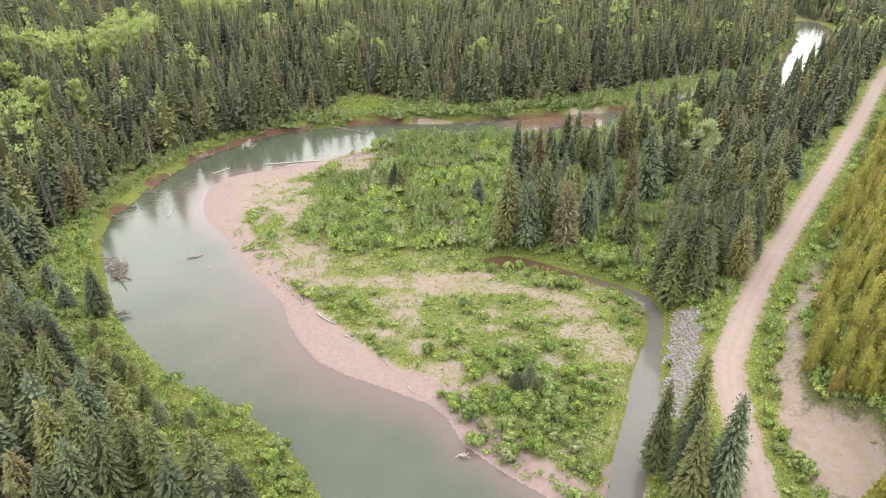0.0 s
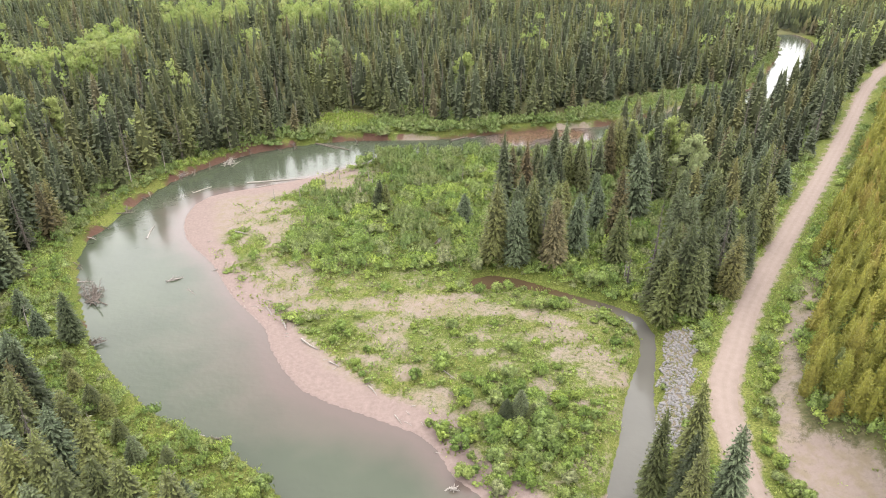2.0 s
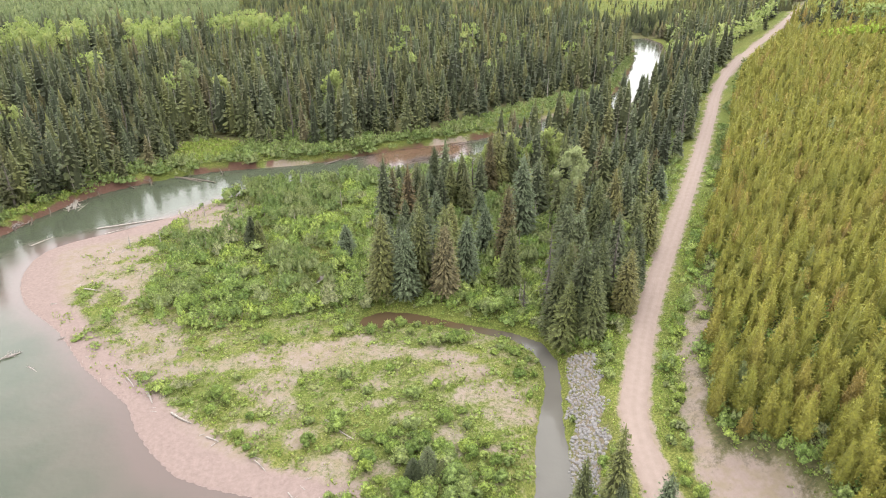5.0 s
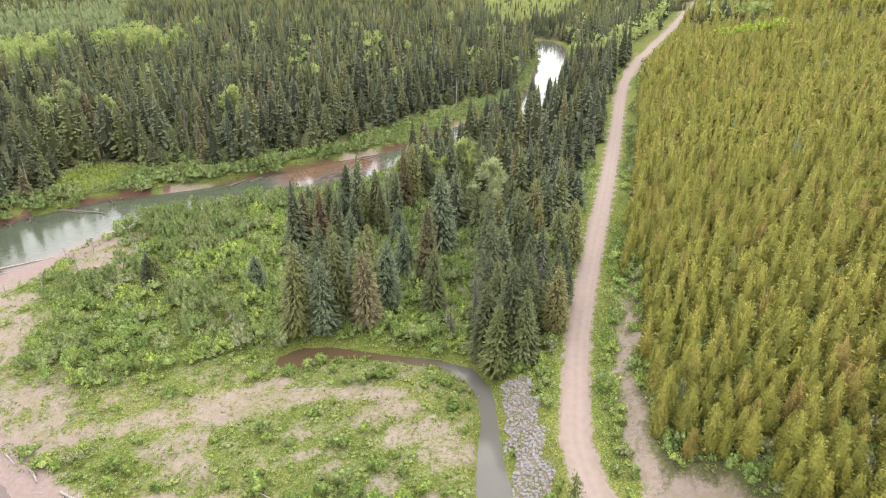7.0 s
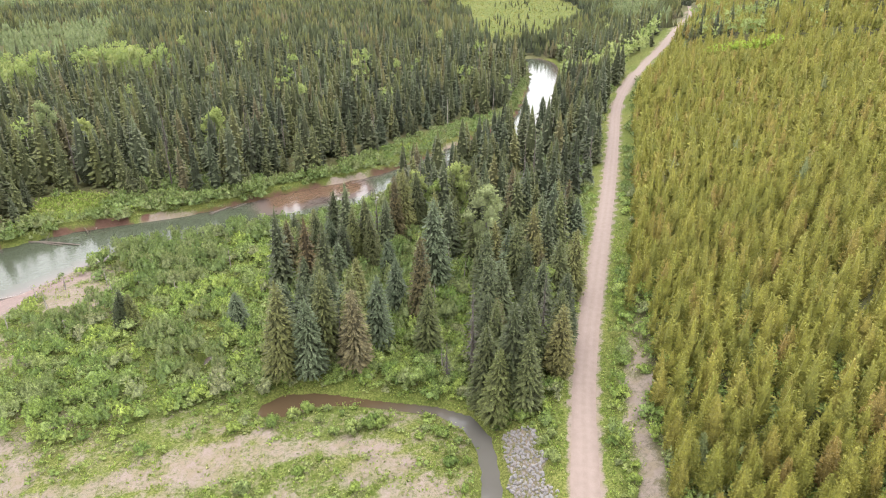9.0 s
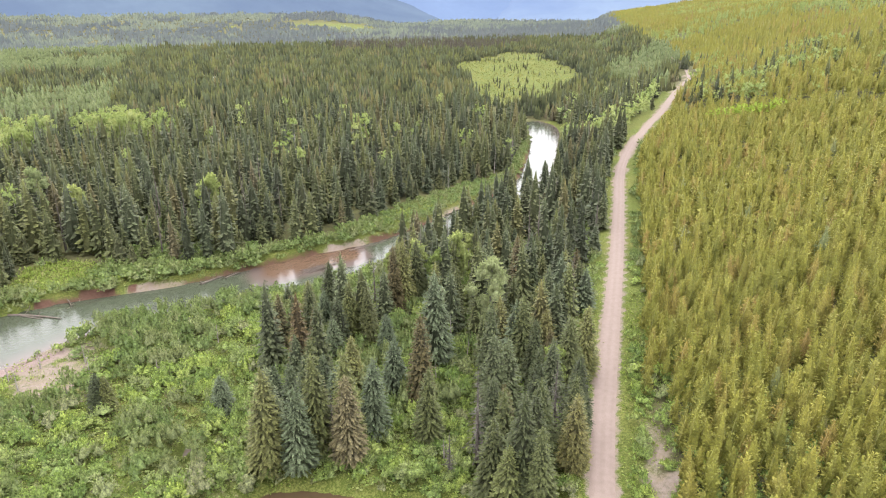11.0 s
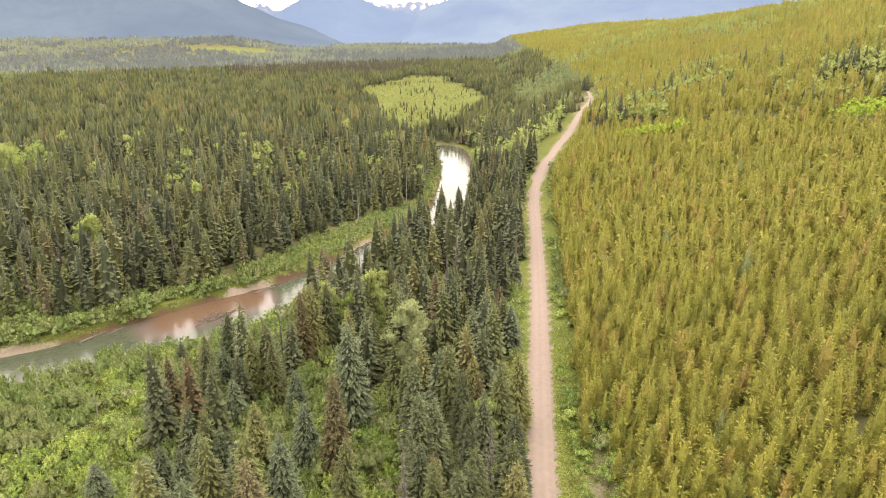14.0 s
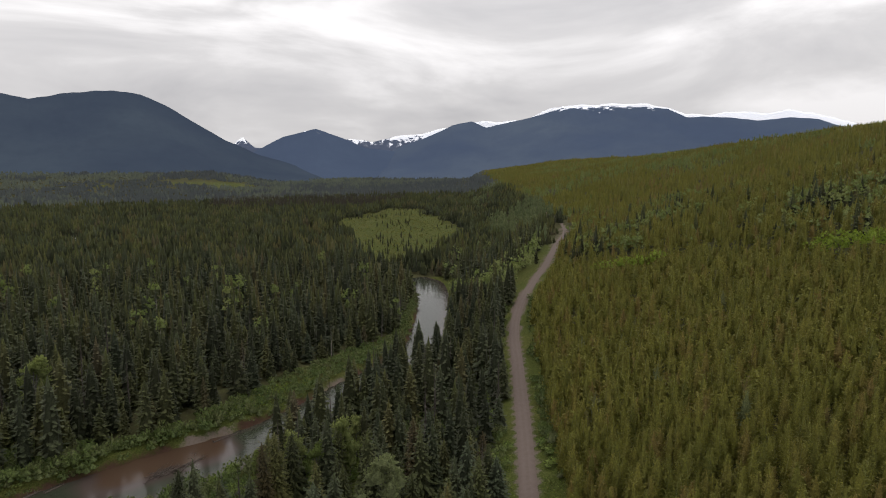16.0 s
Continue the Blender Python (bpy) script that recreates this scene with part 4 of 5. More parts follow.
def many(name, protos, mats, at, label, category):
    """Many plants joined into one mesh: at has rows of prototype, x, y, z, breadth, height, turn and tint."""
    V, F, T, C, M, base = [], [], [], [], [], 0
    at = np.asarray(at, float)
    for k, p in enumerate(protos):
        rows = at[at[:, 0] == k]
        if not len(rows):
            continue
        c, s = np.cos(rows[:, 6]), np.sin(rows[:, 6])
        x, y, z = p.v.T
        X = (x[None] * c[:, None] - y[None] * s[:, None]) * rows[:, 4:5] + rows[:, 1:2]
        Y = (x[None] * s[:, None] + y[None] * c[:, None]) * rows[:, 4:5] + rows[:, 2:3]
        Z = z[None] * rows[:, 5:6] + rows[:, 3:4]
        V.append(np.stack([X, Y, Z], 2).reshape(-1, 3))
        n, k0 = len(rows), len(p.v)
        F.append((p.f[None] + (base + np.arange(n) * k0)[:, None, None]).reshape(-1, 3))
        T.append(np.tile(p.tip, n))
        C.append(np.repeat(rows[:, 7], k0))
        M.append(np.tile(p.m, n))
        base += n * k0
    ob = mesh_object(name, np.vstack(V), np.vstack(F), mats, np.concatenate(M), [("tip", np.concatenate(T)), ("tint", np.concatenate(C))], flat=not protos[0].soft)
    return tagged(ob, label, category, kind="stuff")


def scatter(box, step, jitter=0.45):
    """A loose grid of places in a box x0, x1, y0, y1."""
    X, Y = [a.ravel() for a in np.meshgrid(np.arange(box[0], box[1], step), np.arange(box[2], box[3], step))]
    return X + rng.uniform(-jitter, jitter, len(X)) * step, Y + rng.uniform(-jitter, jitter, len(X)) * step


def in_view(x, y):
    """The wedge of the valley that the flight looks over."""
    a = np.degrees(np.arctan2(x - 8, y - 10))
    return ((a > -46) | (a > -64) & (y < 230)) & (a < 70)


def reach(x, y):
    return np.hypot(x - 12, y - 40)


def rows_for(x, y, z, kinds, size=(0.8, 1.2), tint=None):
    n = len(x)
    sz = rng.uniform(*size, n)
    return np.stack([rng.integers(0, kinds, n), x, y, z - 0.15, sz * rng.uniform(0.85, 1.15, n), sz, rng.uniform(0, math.tau, n), rng.uniform(0, 1, n) if tint is None else tint], 1)

# ---- spruces that stand nearest, each a tree of its own ----
SPRUCE_LABELS = [("dark green mature spruce with drooping branches", SPRUCE), ("dark green slender spruce in the forest", SPRUCE), ("olive-green tall spruce with dense foliage", SPRUCE),
                 ("blue-grey spruce with frosted needles", BLUE_SPRUCE), ("rusty brown ailing spruce", RUSTY), ("bare grey dead spruce snag", DEAD)]
spruce_trees = []
for k, (label, mat) in enumerate(SPRUCE_LABELS * 2):
    lod, k = k // 6, k % 6
    h, r = [(22, 3.6), (21, 3.2), (24, 3.8), (20, 3.7), (22, 2.8), (18, 1.7)][k]
    crown = conifer_crown(h, r, 26, 5, 2, 0.02, 0.35, 0.15, 0.10, 0.8, 0.5) if mat is DEAD else spruce_shape(h, r, lod, 0.18 + 0.02 * k)
    t = thing("spruce_tree", label, "spruce tree", "spruces of the valley forest", [("trunk", trunk_shape(h, 0.30), BARK), ("crown", crown, mat)])
    t.location = (0, 0, -200)
    spruce_trees.append(t)

# places of single trees: x, y, height, kind
SINGLE = [(16, 151.5, 22, 0), (21.4, 150, 18, 3), (25.7, 153.5, 22, 2), (30.4, 148.6, 19, 2), (28, 151, 14, 5), (37, 155, 18, 3), (46, 149, 17, 0), (48.7, 161, 22, 4), (45, 166, 15, 3), (58, 176, 24, 3),
          (49.7, 128, 19, 0), (53, 124.8, 23, 2), (56.4, 126, 20, 1), (60.5, 131, 19, 0), (66, 136, 18, 5), (46.5, 139, 9, 5)]
SINGLE_2 = [(37, 74, 22, 2, 0, 0.66), (33.5, 77, 19, 0, 0, 0.68), (39, 66, 19, 3, 0, 0.72), (34.8, 66.5, 18, 0, 0, 0.75), (35, 70.5, 17, 1, 0, 0.7), (9.8, 174, 9.5, 3), (-14.6, 186, 10, 0), (-12.6, 185.5, 9, 1), (-73.5, 119, 12, 2),
            (16, 96.5, 6, 2), (13.5, 96, 4.5, 2), (18, 95, 4, 0), (41, 213, 17, 0), (43, 198, 16, 1), (47, 194, 15, 0), (31, 221, 9, 2), (36, 217, 11, 2), (58, 207, 21, 4), (61, 209, 22, 2), (49, 186, 11, 3), (29, 197, 14, 2),
            (33, 193, 12, 4), (37, 190, 10, 3), (26, 203, 13, 0), (34, 201, 15, 0), (38, 205, 12, 3), (66, 212, 20, 2), (54, 213, 14, 5), (22, 160, 17, 1), (26, 164, 16, 0), (31, 160, 15, 3), (20, 168, 13, 2)]
SINGLE_3 = [(-60, 98, 6, 0), (-56.5, 96, 5.5, 1), (-81, 121, 7, 3), (-66, 104, 5, 2), (-52, 90, 5, 0), (-47.5, 85, 6, 1), (-70, 110, 4.5, 0), (-88, 128, 8, 3), (-42, 84, 4.5, 2),
            (-45, 64, 21, 2), (-39, 67, 19, 2), (-33, 66, 18, 0), (-51, 70, 20, 1), (-58, 78, 19, 5), (-62, 84, 20, 0), (-54, 78, 18, 3), (-47, 74, 19, 1), (-27, 62, 16, 1)]
taken = []


def plant_spruce(x, y, h, kind, plain=0, slim=1.0):
    z = float(survey(np.array([x]), np.array([y]))["z"][0])
    src = spruce_trees[int(kind) + 6 * plain]
    k = h / (22, 21, 24, 20, 22, 18)[int(kind)]
    m = pose(x, y, z - 0.1, rng.uniform(-1.5, 1.5), rng.uniform(-1.5, 1.5), rng.uniform(0, 360)) @ Matrix.Diagonal((1.04 * slim * k ** 0.6 * rng.uniform(0.9, 1.1), 1.04 * slim * k ** 0.6 * rng.uniform(0.9, 1.1), k, 1))
    copy_thing(src, m)
    taken.append((x, y))


for row in SINGLE + SINGLE_2 + SINGLE_3:
    plant_spruce(*row)

# the rest of the forest
X, Y = scatter((-330, 430, 0, 560), 6.0)
extra = scatter((-150, -18, 20, 150), 6.3)
X, Y = np.concatenate([X, extra[0]]), np.concatenate([Y, extra[1]])
keep = in_view(X, Y)
X, Y = X[keep], Y[keep]
S = survey(X, Y)
near_taken = np.min(np.hypot(X[:, None] - np.array(taken)[None, :, 0], Y[:, None] - np.array(taken)[None, :, 1]), 1) < 3.0
wood = (S["wood"] & (S["dr"] > 3.0)) | (S["thicket"] & ~S["glade"])
wood &= ~(S["thicket"] & (X < 64) & (Y < 222) & (rng.uniform(0, 1, len(X)) < 0.3))
wood &= ~((X > 28) & (X < 50) & (Y > 118) & (Y < 150))
wood &= (S["dr"] > 1.5) & (S["dc"] > 1.5) & ~near_taken & ~S["stones"] & ~((X < 70) & (Y < 100) & (X > 0))
leafy_zone = fractal(X, Y, 55, 77) - 0.3 * smooth(-150, -112, X) * (Y < 300) + 0.27 * smooth(-118, -165, X) * smooth(330, 200, Y) - 0.1 * smooth(-60, 0, X)
broad = wood & ((leafy_zone > 0.66 - 0.06 * (Y > 280) * (X < 20)) | (rng.uniform(0, 1, len(X)) < 0.01)) & S["wood"]
valley_aspens = S["thicket"] & (X > 225) & ((fractal(X, Y, 30, 9) > 0.56) | (np.abs(S["rd"] + 11) < 4) & (fractal(X, Y, 18, 13) > 0.4))
VX, VY, VZ = X[valley_aspens], Y[valley_aspens], S["z"][valley_aspens]
wood &= ~broad & ~valley_aspens & (rng.uniform(0, 1, len(X)) < 0.94)
X, Y, Z, Sthick = X[wood], Y[wood], S["z"][wood], S["thicket"][wood]
D = reach(X, Y)
edge_gap = near_line(X, Y, spline(FOREST_EDGE, 6))[0]
rank = np.argsort(np.where(Sthick, D - 60, D) + np.where(edge_gap < 9, -50, 0) + np.where(Y < 60, 300, 0))
first, rest = rank[:225], rank[225:]
for n, i in enumerate(first):
    kind = rng.choice(6, p=[0.30, 0.26, 0.2, 0.11, 0.07, 0.06])
    plant_spruce(X[i], Y[i], rng.uniform(9, 20) + 3 * Sthick[i], kind, int(n > 70))

tall = [(18, 3.1), (16, 2.8), (20.5, 3.4), (12.5, 2.6), (18.5, 2.9), (10, 2.2)]
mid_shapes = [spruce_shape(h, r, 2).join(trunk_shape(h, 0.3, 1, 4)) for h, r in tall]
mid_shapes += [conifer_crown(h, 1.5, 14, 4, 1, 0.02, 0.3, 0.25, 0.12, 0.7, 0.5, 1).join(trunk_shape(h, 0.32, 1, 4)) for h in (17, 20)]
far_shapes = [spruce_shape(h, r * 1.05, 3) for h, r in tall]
lone_shapes = [spruce_shape(h, r * 1.1, 4) for h, r in tall]
groups = [cone_group(7, 6.5, h * 0.86, r * 1.05, 3, 0, 2) for h, r in tall]
i_mid, i_far = rest[:1300], rest[1300:]
at = rows_for(X[i_mid], Y[i_mid], Z[i_mid], 6, (0.70, 1.28))
bare = rng.uniform(0, 1, len(at)) < 0.05
at[bare, 0] = rng.integers(6, 8, bare.sum())
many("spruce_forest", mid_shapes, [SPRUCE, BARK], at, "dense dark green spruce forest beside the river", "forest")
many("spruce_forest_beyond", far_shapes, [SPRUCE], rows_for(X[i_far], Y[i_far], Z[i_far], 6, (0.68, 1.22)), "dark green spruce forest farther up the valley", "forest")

# distance haze put into pale, bluish base colours and a faint glow
FARTHEST = leafy("far_mixed_woods_hazed", [(0.0, (0.046, 0.055, 0.050)), (0.6, (0.058, 0.068, 0.060)), (0.75, (0.085, 0.100, 0.062)), (1.0, (0.115, 0.132, 0.075))], (1.2, 1.2, 1.2), 0.3, 0.1, 0.4, 0.3, 0.7)
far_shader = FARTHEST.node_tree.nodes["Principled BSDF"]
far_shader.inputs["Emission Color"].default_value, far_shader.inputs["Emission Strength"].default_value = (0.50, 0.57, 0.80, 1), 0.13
# woods that fade into the distance
X, Y = scatter((-900, 900, 150, 1500), 11.0)
S = survey(X, Y)
ok = in_view(X, Y) & ((S["rd"] < -9) | (Y > 575) & (S["rd"] < 5)) & ~S["meadow"] & (S["dr"] > 4) & ((Y > 555) | (X < -325) | ((X > 262) & ~S["thicket"])) & (np.hypot((X - 50) / 12, (Y - 884) / 60) > 1)
broad_far = ok & ((fractal(X, Y, 140, 51) > 0.55 - 0.07 * smooth(-60, -200, X)) & ((X < -40) | (S["rd"] > -70)))
ok &= ~broad_far
lone = S["meadow"] & (fractal(X, Y, 70, 5) > 0.56)
gone = ok & (np.abs(S["bearing"] - 20.5) < 8) & (np.abs(S["far"] - 1420) < 210) & (fractal(X, Y, 60, 41) > 0.42)
ok &= ~(gone & (rng.uniform(0, 1, len(X)) < 0.75))
sel = ok | (lone & (rng.uniform(0, 1, len(X)) < 0.8))
at = rows_for(X[sel], Y[sel], S["z"][sel], 6, (0.6, 1.0))
at[lone[sel], 0] += 6
at[lone[sel], 4:6] *= 0.5
many("far_spruce_woods", groups + lone_shapes, [SPRUCE], at, "distant dark spruce woods across the valley floor", "forest")
def grove_group(n, spread):
    """A few round crowns close together, as they stand far off."""
    lumps = []
    for _ in range(n):
        x, y, g = *rng.uniform(-spread, spread, 2), rng.uniform(0.7, 1.15)
        lumps += [((x, y, 7 * g), (2.6 * g, 2.6 * g, 4.5 * g)), ((x + rng.uniform(-1, 1), y + rng.uniform(-1, 1), 12 * g), (1.9 * g, 1.9 * g, 3.4 * g))]
    return leafy_crown(lumps, 1.5, 1, 4)


far_grove = [grove_group(4, 6.0) for _ in range(4)]
snag_group = [cone_group(9, 7.0, 17, 0.55, 3) for _ in range(4)]
many("grey_dead_stand", snag_group, [DEAD], rows_for(X[gone], Y[gone], S["z"][gone], 4, (0.8, 1.15)), "stand of bare grey dead trunks in the valley", "dead trees")
far_leaf = [leafy_crown(broadleaf_lumps(16, 3.4, 4, 0.34), 1.5, 5, 4) for _ in range(4)]
many("riverside_aspens", far_leaf, [BROADLEAF], rows_for(VX, VY, VZ, 4, (0.7, 1.05)), "pale green aspens lining the upper river", "trees")
at = rows_for(X[broad_far], Y[broad_far], S["z"][broad_far], 4, (0.7, 1.15))
many("far_aspen_woods", far_grove, [FAR_ASPEN], at[rng.uniform(0, 1, len(at)) < 0.8], "pale green aspen groves in the distance", "trees")
X, Y = scatter((-1500, 2800, 900, 3300), 31.0)
S = survey(X, Y)
ok = in_view(X, Y) & (S["rd"] < 0) & ((Y > 1400) | (X > 880)) & ~S["clearing"]
grove = smooth(1500, 1650, S["far"]) * smooth(2250, 2000, S["far"]) * smooth(15, 11, S["bearing"]) * smooth(0.36, 0.52, fractal(X, Y, 190, 23))
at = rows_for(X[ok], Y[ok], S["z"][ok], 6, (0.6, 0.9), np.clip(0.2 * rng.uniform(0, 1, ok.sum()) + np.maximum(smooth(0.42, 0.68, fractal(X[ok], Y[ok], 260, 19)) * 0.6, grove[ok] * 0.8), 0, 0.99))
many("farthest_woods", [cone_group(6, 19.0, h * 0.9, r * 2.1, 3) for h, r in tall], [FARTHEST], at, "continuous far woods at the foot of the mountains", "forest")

# ---- broadleaved trees ----
aspens = []
for k in range(3):
    h, r = [(17, 3.9), (15, 3.6), (19, 4.2)][k]
    lumps = broadleaf_lumps(h, r, 34, 0.34)
    trunk = tube([(0, 0, -0.4), (0.1, 0.1, h * 0.3), (-0.15, 0.1, h * 0.6), (0.1, 0, h * 0.86)], [0.32, 0.25, 0.16, 0.04])
    for c, _ in lumps[:9]:
        trunk = trunk.join(tube([(0, 0, c[2] * 0.62), (c[0] * 0.5, c[1] * 0.5, c[2] * 0.86), (c[0], c[1], c[2])], [0.11, 0.07, 0.02], 4))
    t = thing("broadleaved_tree", "leafy pale green cottonwood with a light trunk" if k == 0 else "fresh green leafy tree among the spruces", "tree", "broadleaved trees", [("trunk", trunk, PALE_BARK),
              ("crown", leafy_crown(lumps, 0.62, 44), ASPEN if k == 0 else BROADLEAF)])
    t.location = (0, 0, -200)
    aspens.append(t)


def plant_broad(x, y, h, kind):
    z = float(survey(np.array([x]), np.array([y]))["z"][0])
    k = h / (17, 15, 19)[kind]
    copy_thing(aspens[kind], pose(x, y, z - 0.1, 0, 0, rng.uniform(0, 360)) @ Matrix.Diagonal((k * 0.9, k * 0.9, k, 1)))


for x, y, h, kind in [(73.5, 179, 24, 0), (72, 212, 17, 1), (68, 217, 18, 2), (79, 214, 20, 2), (-45, 330, 24, 0), (15.5, 303, 23, 1), (74, 150, 13, 1), (-30, 318, 20, 1), (62, 221, 14, 1), (90, 230, 13, 2),
                      (-140, 232, 21, 2), (-146, 238, 22, 1), (-133, 240, 20, 2), (-158, 300, 22, 2), (-150, 306, 21, 1), (-166, 308, 22, 2), (-170, 262, 22, 1), (-176, 255, 20, 2), (-168, 238, 19, 1), (-182, 270, 20, 2)]:
    plant_broad(x, y, h, kind)
X, Y = scatter((-330, 250, 60, 560), 5.2)
keep = in_view(X, Y)
X, Y = X[keep], Y[keep]
S = survey(X, Y)
lz = fractal(X, Y, 55, 77) - 0.3 * smooth(-150, -112, X) * (Y < 300) + 0.27 * smooth(-118, -165, X) * smooth(330, 200, Y) - 0.1 * smooth(-60, 0, X)
sel = S["wood"] & (S["dr"] > 5) & ((lz > 0.655 - 0.06 * (Y > 280) * (X < 20)) | (rng.uniform(0, 1, len(X)) < 0.006))
broad_shapes = [leafy_crown(broadleaf_lumps(17, 3.1, 9, 0.3), 0.95, 12, 4).join(tube([(0, 0, 0), (0, 0, 12)], [0.25, 0.05], 4, 1)) for _ in range(5)]
many("broadleaved_woods", broad_shapes, [BROADLEAF, PALE_BARK], rows_for(X[sel], Y[sel], S["z"][sel], 5, (0.8, 1.35)), "light green broadleaved grove within the spruce forest", "trees")

# ---- the young pine plantation on the slope ----
BX, BY = 274, 303  # the patch of young aspens on the slope


def stand_edge(x, y):
    """Metres past the upper border of the young plantation, behind which older mixed woods stand."""
    return x - 296 - 0.09 * (300 - y) + 9 * (fractal(x, y, 40, 57) - 0.5)


def aspen_patch(x, y):
    """Under one inside the two patches."""
    u, v = (x - BX) * 0.38 - (y - BY) * 0.925, (x - BX) * 0.925 + (y - BY) * 0.38
    u2, v2 = (x - 299) * 0.38 - (y - 209) * 0.925, (x - 299) * 0.925 + (y - 209) * 0.38
    return np.minimum(np.hypot(u / 17, v / 4.2), np.hypot(u2 / 18, v2 / 7)) + 0.5 * (fractal(x, y, 6, 2) - 0.5)


pines = []
for k in range(4):
    h, r = [(10, 1.45), (9, 1.3), (11, 1.5), (8, 1.25)][k]
    t = thing("young_pine", "young yellow-green pine of the plantation", "pine tree", "plantation pines", [("trunk", trunk_shape(h, 0.12, 0, 5), BARK), ("crown", pine_shape(h, r, 0), PINE)])
    t.location = (0, 0, -200)
    pines.append(t)
X, Y = scatter((45, 330, 30, 440), 2.9)
keep = in_view(X, Y)
X, Y = X[keep], Y[keep]
S = survey(X, Y)
gap = fractal(X, Y, 14, 44)
ok = (S["rd"] > np.where(Y > 140, 6.5, 10.5) + 3 * gap) & (S["rd"] < 230) & (S["sand"] < 0.45) & (gap > 0.22) & (np.hypot((X - 60.5) / 8.5, (Y - 74) / 11.5) > 1) & (aspen_patch(X, Y) > 1.15) & (stand_edge(X, Y) < 0)
X, Y, Z = X[ok], Y[ok], S["z"][ok]
rank = np.argsort(np.hypot(X - 30, Y - 50))
for i in rank[:230]:
    k = int(rng.integers(0, 4))
    q = rng.uniform(0.72, 1.15)
    copy_thing(pines[k], pose(X[i], Y[i], Z[i] - 0.1, rng.uniform(-2, 2), rng.uniform(-2, 2), rng.uniform(0, 360)) @ Matrix.Diagonal((q, q, q, 1)))
rest = rank[230:]
pd = np.hypot(X[rest] - 25, Y[rest] - 55)
pm, pf = rest[pd < 175], rest[(pd >= 175) & ((pd < 250) | (rng.uniform(0, 1, len(pd)) < 0.7))]
sizes = [(10, 1.5), (9, 1.35), (11, 1.55), (8, 1.3)]
many("pine_plantation", [pine_shape(h, r, 1).join(tube([(0, 0, 0), (0, 0, h * 0.9)], [0.12, 0.02], 3, 1)) for h, r in sizes], [PINE, BARK], rows_for(X[pm], Y[pm], Z[pm], 4, (0.7, 1.15)),
     "dense plantation of young yellow-green pines", "pine plantation")
many("pine_plantation_beyond", [pine_shape(h, r * 1.05, 2) for h, r in sizes], [PINE], rows_for(X[pf], Y[pf], Z[pf], 4, (0.7, 1.15)), "young pine plantation covering the slope", "pine plantation")
X, Y = scatter((282, 470, 30, 600), 4.3)
keep = in_view(X, Y) & (stand_edge(X, Y) > 4.5) & (aspen_patch(X, Y) > 1.15)
X, Y = X[keep], Y[keep]
S = survey(X, Y)
ok = (S["rd"] > 8) & ((S["rd"] < 250) | (X < 470)) & (fractal(X, Y, 22, 46) > 0.2)
X, Y, Z, deep = X[ok], Y[ok], S["z"][ok], stand_edge(X, Y)[ok]
mixed = fractal(X, Y, 38, 48) + 0.16 * smooth(45, 60, deep) * smooth(110, 90, deep) * smooth(330, 290, Y)
draw = rng.uniform(0, 1, len(X))
leaf_kind = (mixed > 0.56) & (draw < 0.5) | (draw < 0.05)
dark_kind = ~leaf_kind & ((mixed > 0.58) & (draw < 0.8) | (draw > 0.94))
pine_kind = ~leaf_kind & ~dark_kind
many("older_pine_stand", [pine_shape(h, r, 2, 0.3).join(tube([(0, 0, 0), (0, 0, h * 0.6)], [0.16, 0.1], 3, 1)) for h, r in ((14, 1.7), (13, 1.6), (15.5, 1.8), (11.5, 1.6))], [PINE, BARK],
     rows_for(X[pine_kind], Y[pine_kind], Z[pine_kind], 4, (0.7, 1.12)), "older olive-green pines above the young plantation", "pine trees")
many("slope_aspens", far_leaf, [BROADLEAF], rows_for(X[leaf_kind], Y[leaf_kind], Z[leaf_kind], 4, (0.6, 0.95)), "pale green aspens among the older pines", "trees")
many("slope_spruces", far_shapes, [SPRUCE], rows_for(X[dark_kind], Y[dark_kind], Z[dark_kind], 6, (0.55, 1.0)), "dark spruces among the older pines", "spruce trees")
X, Y = scatter((150, 2200, 60, 2300), 13.5)
S = survey(X, Y)
a = np.degrees(np.arctan2(X - 8, Y - 10))
patch = fractal(X, Y, 120, 63)
ok = (a < 72) & (S["rd"] > np.where(Y > 575, 4, 8)) & ((X > 466) | (Y > 596) | (Y > 438) & (stand_edge(X, Y) < 4)) & (S["rd"] < 1300) & (reach(X, Y) < 2500)
dark = ok & (patch > 0.57) & (rng.uniform(0, 1, len(X)) < 0.6)
at = rows_for(X[ok & ~dark], Y[ok & ~dark], S["z"][ok & ~dark], 4, (0.8, 1.2))
many("far_pine_slope", [cone_group(8, 8.0, h * 0.85, r * 1.4, 3) for h, r in sizes], [PINE], at, "far olive-green young pines over the rising slope", "pine plantation")
X2, Y2 = scatter((1300, 3100, 900, 3100), 24.0)
S2 = survey(X2, Y2)
crest_ok = (np.degrees(np.arctan2(X2 - 8, Y2 - 10)) < 72) & (S2["rd"] > -5) & ((reach(X2, Y2) >= 2480) | (X2 > 2190) | (Y2 > 2290)) & (reach(X2, Y2) < 3500) & (S2["rd"] < 1300)
many("crest_pines", [cone_group(9, 14.0, h, r * 1.9, 3) for h, r in sizes], [PINE], rows_for(X2[crest_ok], Y2[crest_ok], S2["z"][crest_ok], 4, (0.8, 1.3)), "far olive-green pines along the crest of the slope", "pine plantation")
sel = dark
many("far_slope_broadleaves", far_grove, [BROADLEAF], rows_for(X[sel], Y[sel], S["z"][sel], 4, (0.5, 0.85)), "patches of green broadleaved trees on the far slope", "trees")
